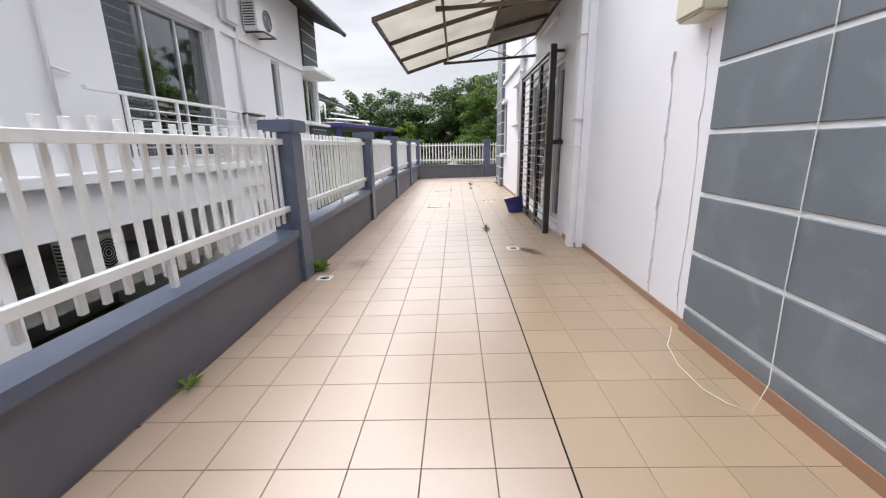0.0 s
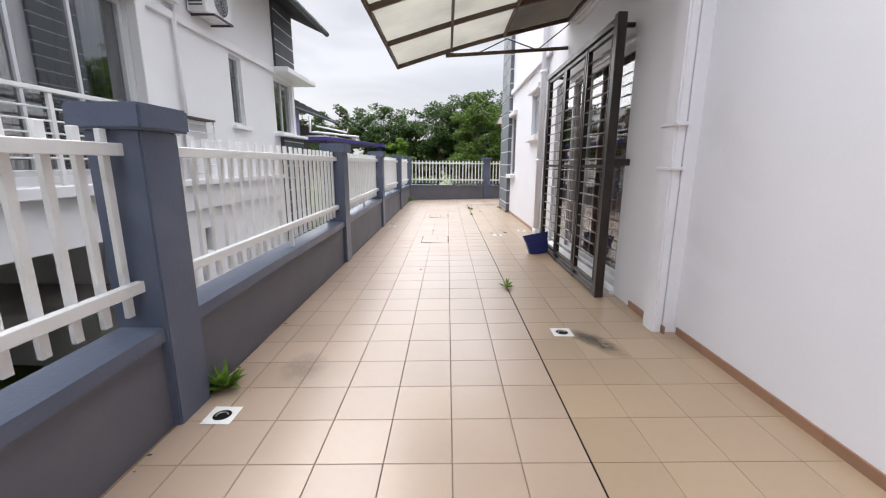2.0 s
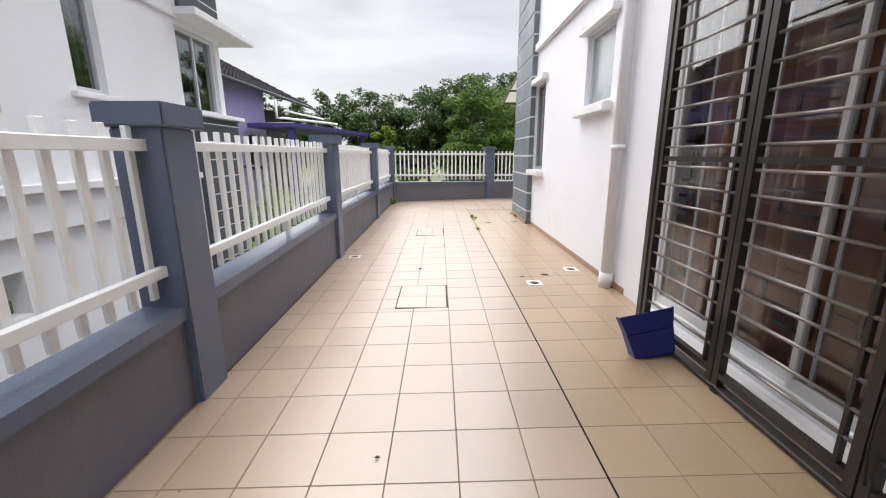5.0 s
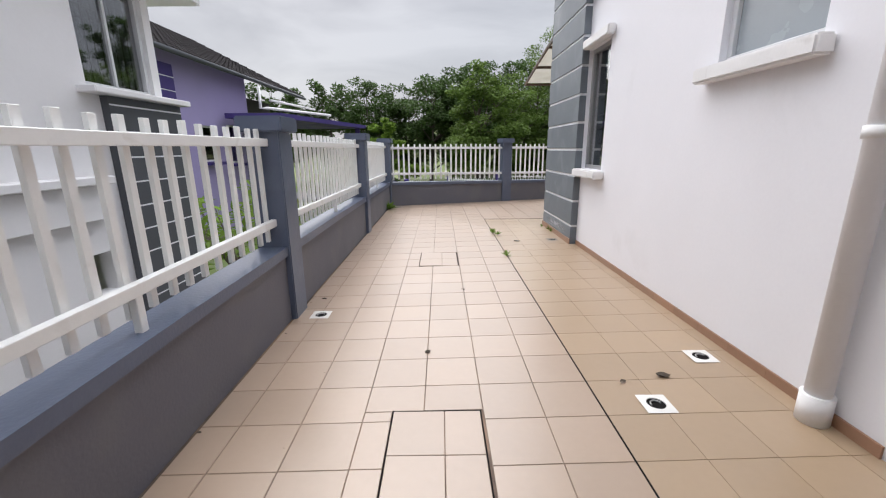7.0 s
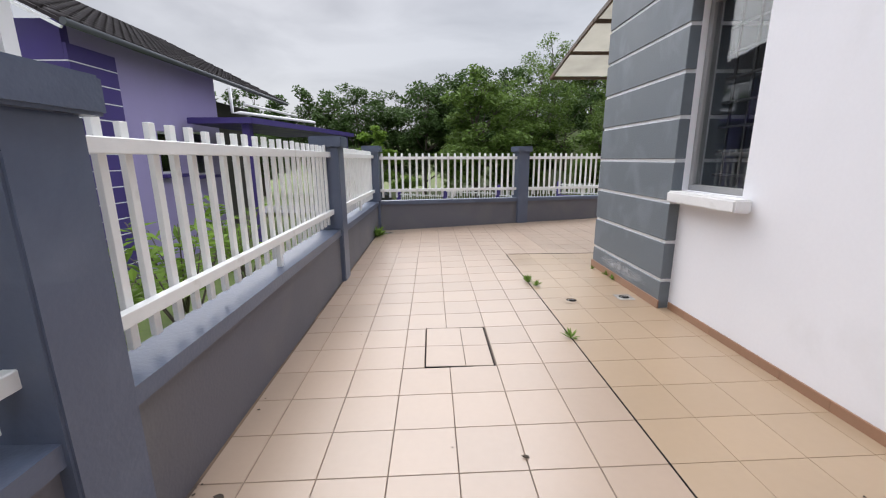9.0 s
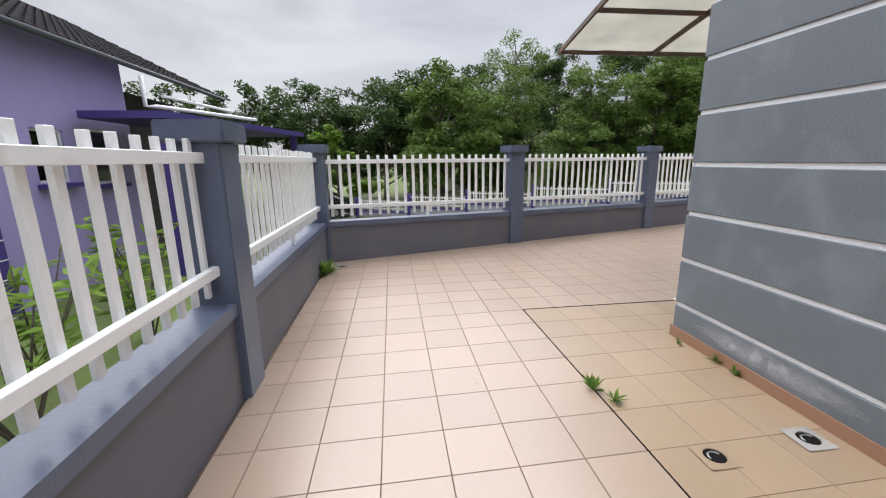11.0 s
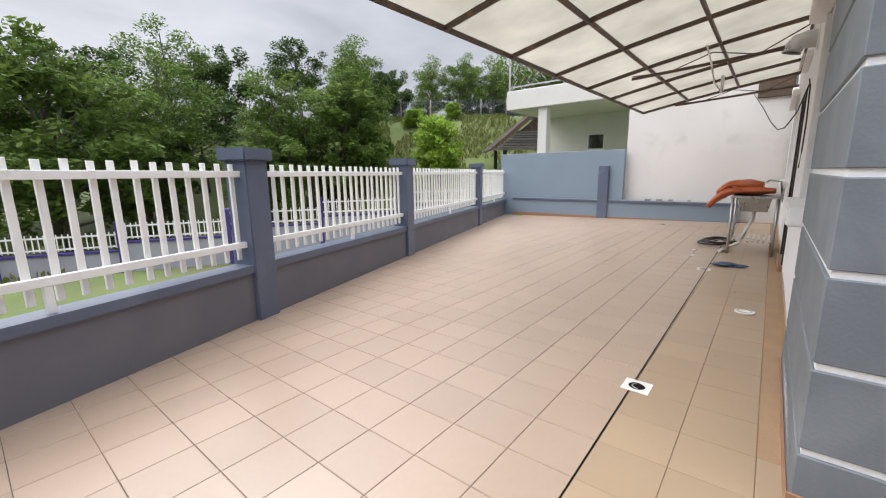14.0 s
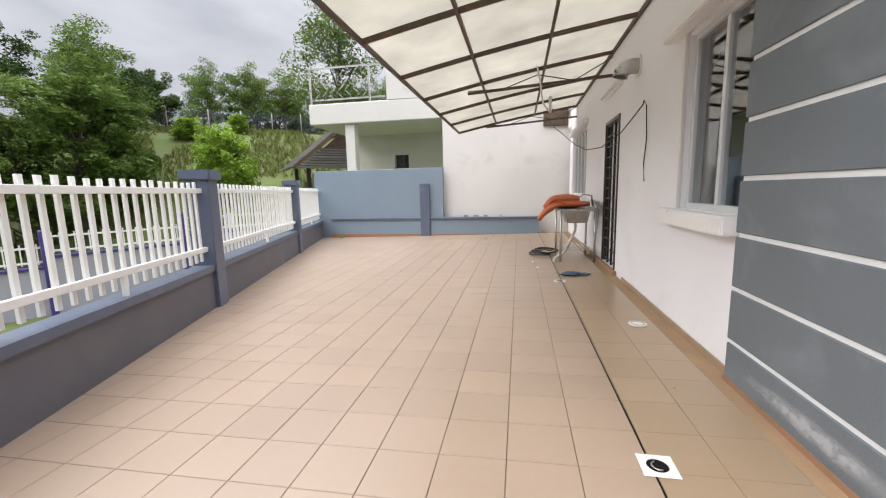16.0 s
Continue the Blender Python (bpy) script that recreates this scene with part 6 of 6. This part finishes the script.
part("fold", fold(arc(-0.33, 0.50, 0.065, 0.38), 0.26, 0.062, 1.0), M_ORANGE, tp, "lower fold hanging over the edge")
part("fold", fold(arc(-0.18, 0.40, 0.155, 0.42, x=0.06), 0.22, 0.07, 4.0), M_ORANGE, tp, "upper rolled fold")
part("loop", tube(bmesh.new(), [(-0.20 + 0.05 * math.cos(a), 0.12 + 0.07 * math.sin(a), 0.10 + 0.03 * math.sin(a)) for a in np.linspace(0, 5.5, 12)], 0.012, 6), M_ORANGE, tp, "rolled corner loop")
hs = thing("hose", "coiled black garden hose lying on the tiles", "hose", at=(7.45, 15.38, fz(7, 15.4)))
b = bmesh.new()
hp = []
for i in range(70):
    a = i * 0.32
    r = 0.21 + 0.05 * math.sin(i * 0.37) + 0.02 * math.sin(i * 1.3)
    hp.append((r * 1.5 * math.cos(a), r * math.sin(a), 0.016 + 0.001 * i))
tube(b, hp, 0.012, 6)
part("coil", b, M_BLACK, hs)
rg = thing("blue_rag", "faded blue rag lying flat on the tiles", "rag", at=(5.55, 15.05, fz(5.5, 15.0)))
part("cloth", lump(21, 0.10, 0.18, 0.022, 0, 0, 0.010, 0.6), mat("blue_cloth", (0.05, 0.09, 0.15), 0.9, 0.4, 25, 90, 0.4), rg)
ds = thing("white_cover", "round white plastic drain cover on the tiles", "cover", at=(3.45, 14.80, fz(3.4, 14.8)))
b = bmesh.new()
tube(b, [(0, 0, 0.001), (0, 0, 0.014)], 0.075, 24)
part("disc", b, M_WPLAST, ds)
b = bmesh.new()
tube(b, [(0.055 * math.cos(a), 0.055 * math.sin(a), 0.0155) for a in np.linspace(0, 6.283, 19)], 0.004, 5)
part("ring", b, M_CONC, ds)
for k, (x, y) in enumerate(((6.1, 15.55), (6.6, 15.6))):
    b = soften(boxes((-0.05, -0.022, 0.002, 0.05, 0.022, 0.010)), 0.004, 1)
    o = solid("plastic_scrap", b, M_WPLAST, "small white plastic scrap on the tiles", "scrap", "scraps")
    o.location = (x, y, fz(x, y))

# fittings on the back wall
vt = thing("exhaust_hood", "curved steel exhaust vent cowl on the back wall", "vent", at=(4.85, HY, 2.50))
b = bmesh.new()
tube(b, [(0, 0.0, 0.05), (0, 0.08, 0.05), (0.0, 0.15, 0.035), (0.0, 0.19, -0.02), (0.0, 0.20, -0.06)], 0.085, 16, None, caps=False)
part("cowl", b, M_STEEL, vt)
b = bmesh.new()
tube(b, [(0, 0.001, 0.05), (0, 0.014, 0.05)], 0.115, 18)
part("flange", b, M_WHITE2, vt)
# black disc across the mouth, painting the shade inside the cowl
b = bmesh.new()
bmesh.ops.create_circle(b, cap_ends=True, radius=0.08, segments=16, matrix=Matrix.Translation((0, 0.198, -0.05)))
part("opening_disc", b, M_BLACK, vt)
tl = thing("wall_lamp", "white tube lamp batten fixed on the back wall", "lamp", at=(6.0, HY, 2.52))
part("batten", soften(boxes((-0.45, 0.002, 0.0, 0.6, 0.06, 0.07)), 0.006, 1), M_WHITE2, tl)
b = bmesh.new()
tube(b, [(-0.42, 0.085, 0.035), (0.57, 0.085, 0.035)], 0.014, 8)
part("tube", b, M_WPLAST, tl)
tl2 = thing("wall_lamp", "white tube lamp batten fixed under the canopy", "lamp", at=(HX, 7.3, 2.95))
part("batten", soften(boxes((-0.06, -0.5, 0.0, -0.002, 0.7, 0.07)), 0.006, 1), M_WHITE2, tl2)
b = bmesh.new()
tube(b, [(-0.085, -0.47, 0.035), (-0.085, 0.67, 0.035)], 0.014, 8)
part("tube", b, M_WPLAST, tl2)
wr = thing("slack_wire", "slack black wire hung along the back wall", "wire")
b = bmesh.new()
tube(b, [(9.7, 15.2, 2.75), (8.6, 15.0, 2.35), (7.6, 14.85, 2.0), (6.8, 14.75, 1.82), (6.0, 14.68, 1.78), (5.2, 14.60, 1.88), (4.52, HY + 0.03, 2.07)], 0.007, 6)
part("span", b, M_BLACK, wr)
b = bmesh.new()
tube(b, [(4.52, HY + 0.03, 2.07), (4.46, HY + 0.04, 2.10), (4.40, HY + 0.03, 2.04), (4.38, HY + 0.02, 1.7), (4.44, HY + 0.02, 1.45), (4.36, HY + 0.03, 1.27)], 0.006, 6)
part("tail", b, M_BLACK, wr)
b = bmesh.new()
tube(b, [(5.8, 15.6, 2.9), (5.9, 15.55, 2.72), (6.05, 15.5, 2.45), (6.0, 15.4, 2.3)], 0.012, 6)
tube(b, [(6.0, 15.4, 2.52), (6.0, 15.4, 2.3)], 0.022, 8)
part("dangling_end", b, M_WPLAST, wr, "dangling white lamp lead")
cam_box = thing("junction_box", "small white junction box high on the back wall", "box", at=(10.75, HY, 2.72))
part("case", soften(boxes((-0.06, 0.002, 0.0, 0.06, 0.08, 0.24)), 0.008, 1), M_WPLAST, cam_box)

# cracks in the plaster: thin dark filled lines
ck = bmesh.new()
rc = random.Random(8)
for (yc, z1, wd, lean) in ((3.69, 1.9, 0.019, 0.03), (3.265, 1.95, 0.008, 0.07)):
    z, off, pts = 0.06, 0.0, []
    while z < z1:
        pts.append((HX1 - 0.0015, yc + lean * z / z1 + off, z))
        z += 0.05
        off = max(-0.03, min(0.03, off + rc.uniform(-0.012, 0.012)))
    for k, (a, b2) in enumerate(zip(pts, pts[1:])):
        w = wd * (0.5 + 1.4 * abs(math.sin(k * 0.31)) * rc.uniform(0.6, 1.2))
        bar(ck, a, b2, w, 0.0022)
tagged(part("crack", ck, mat("grey_crack_filler", (0.64, 0.64, 0.65), 0.8, 0.2, 12, 60, 0.2), wall_w, "grey filled crack"), kind="stuff")
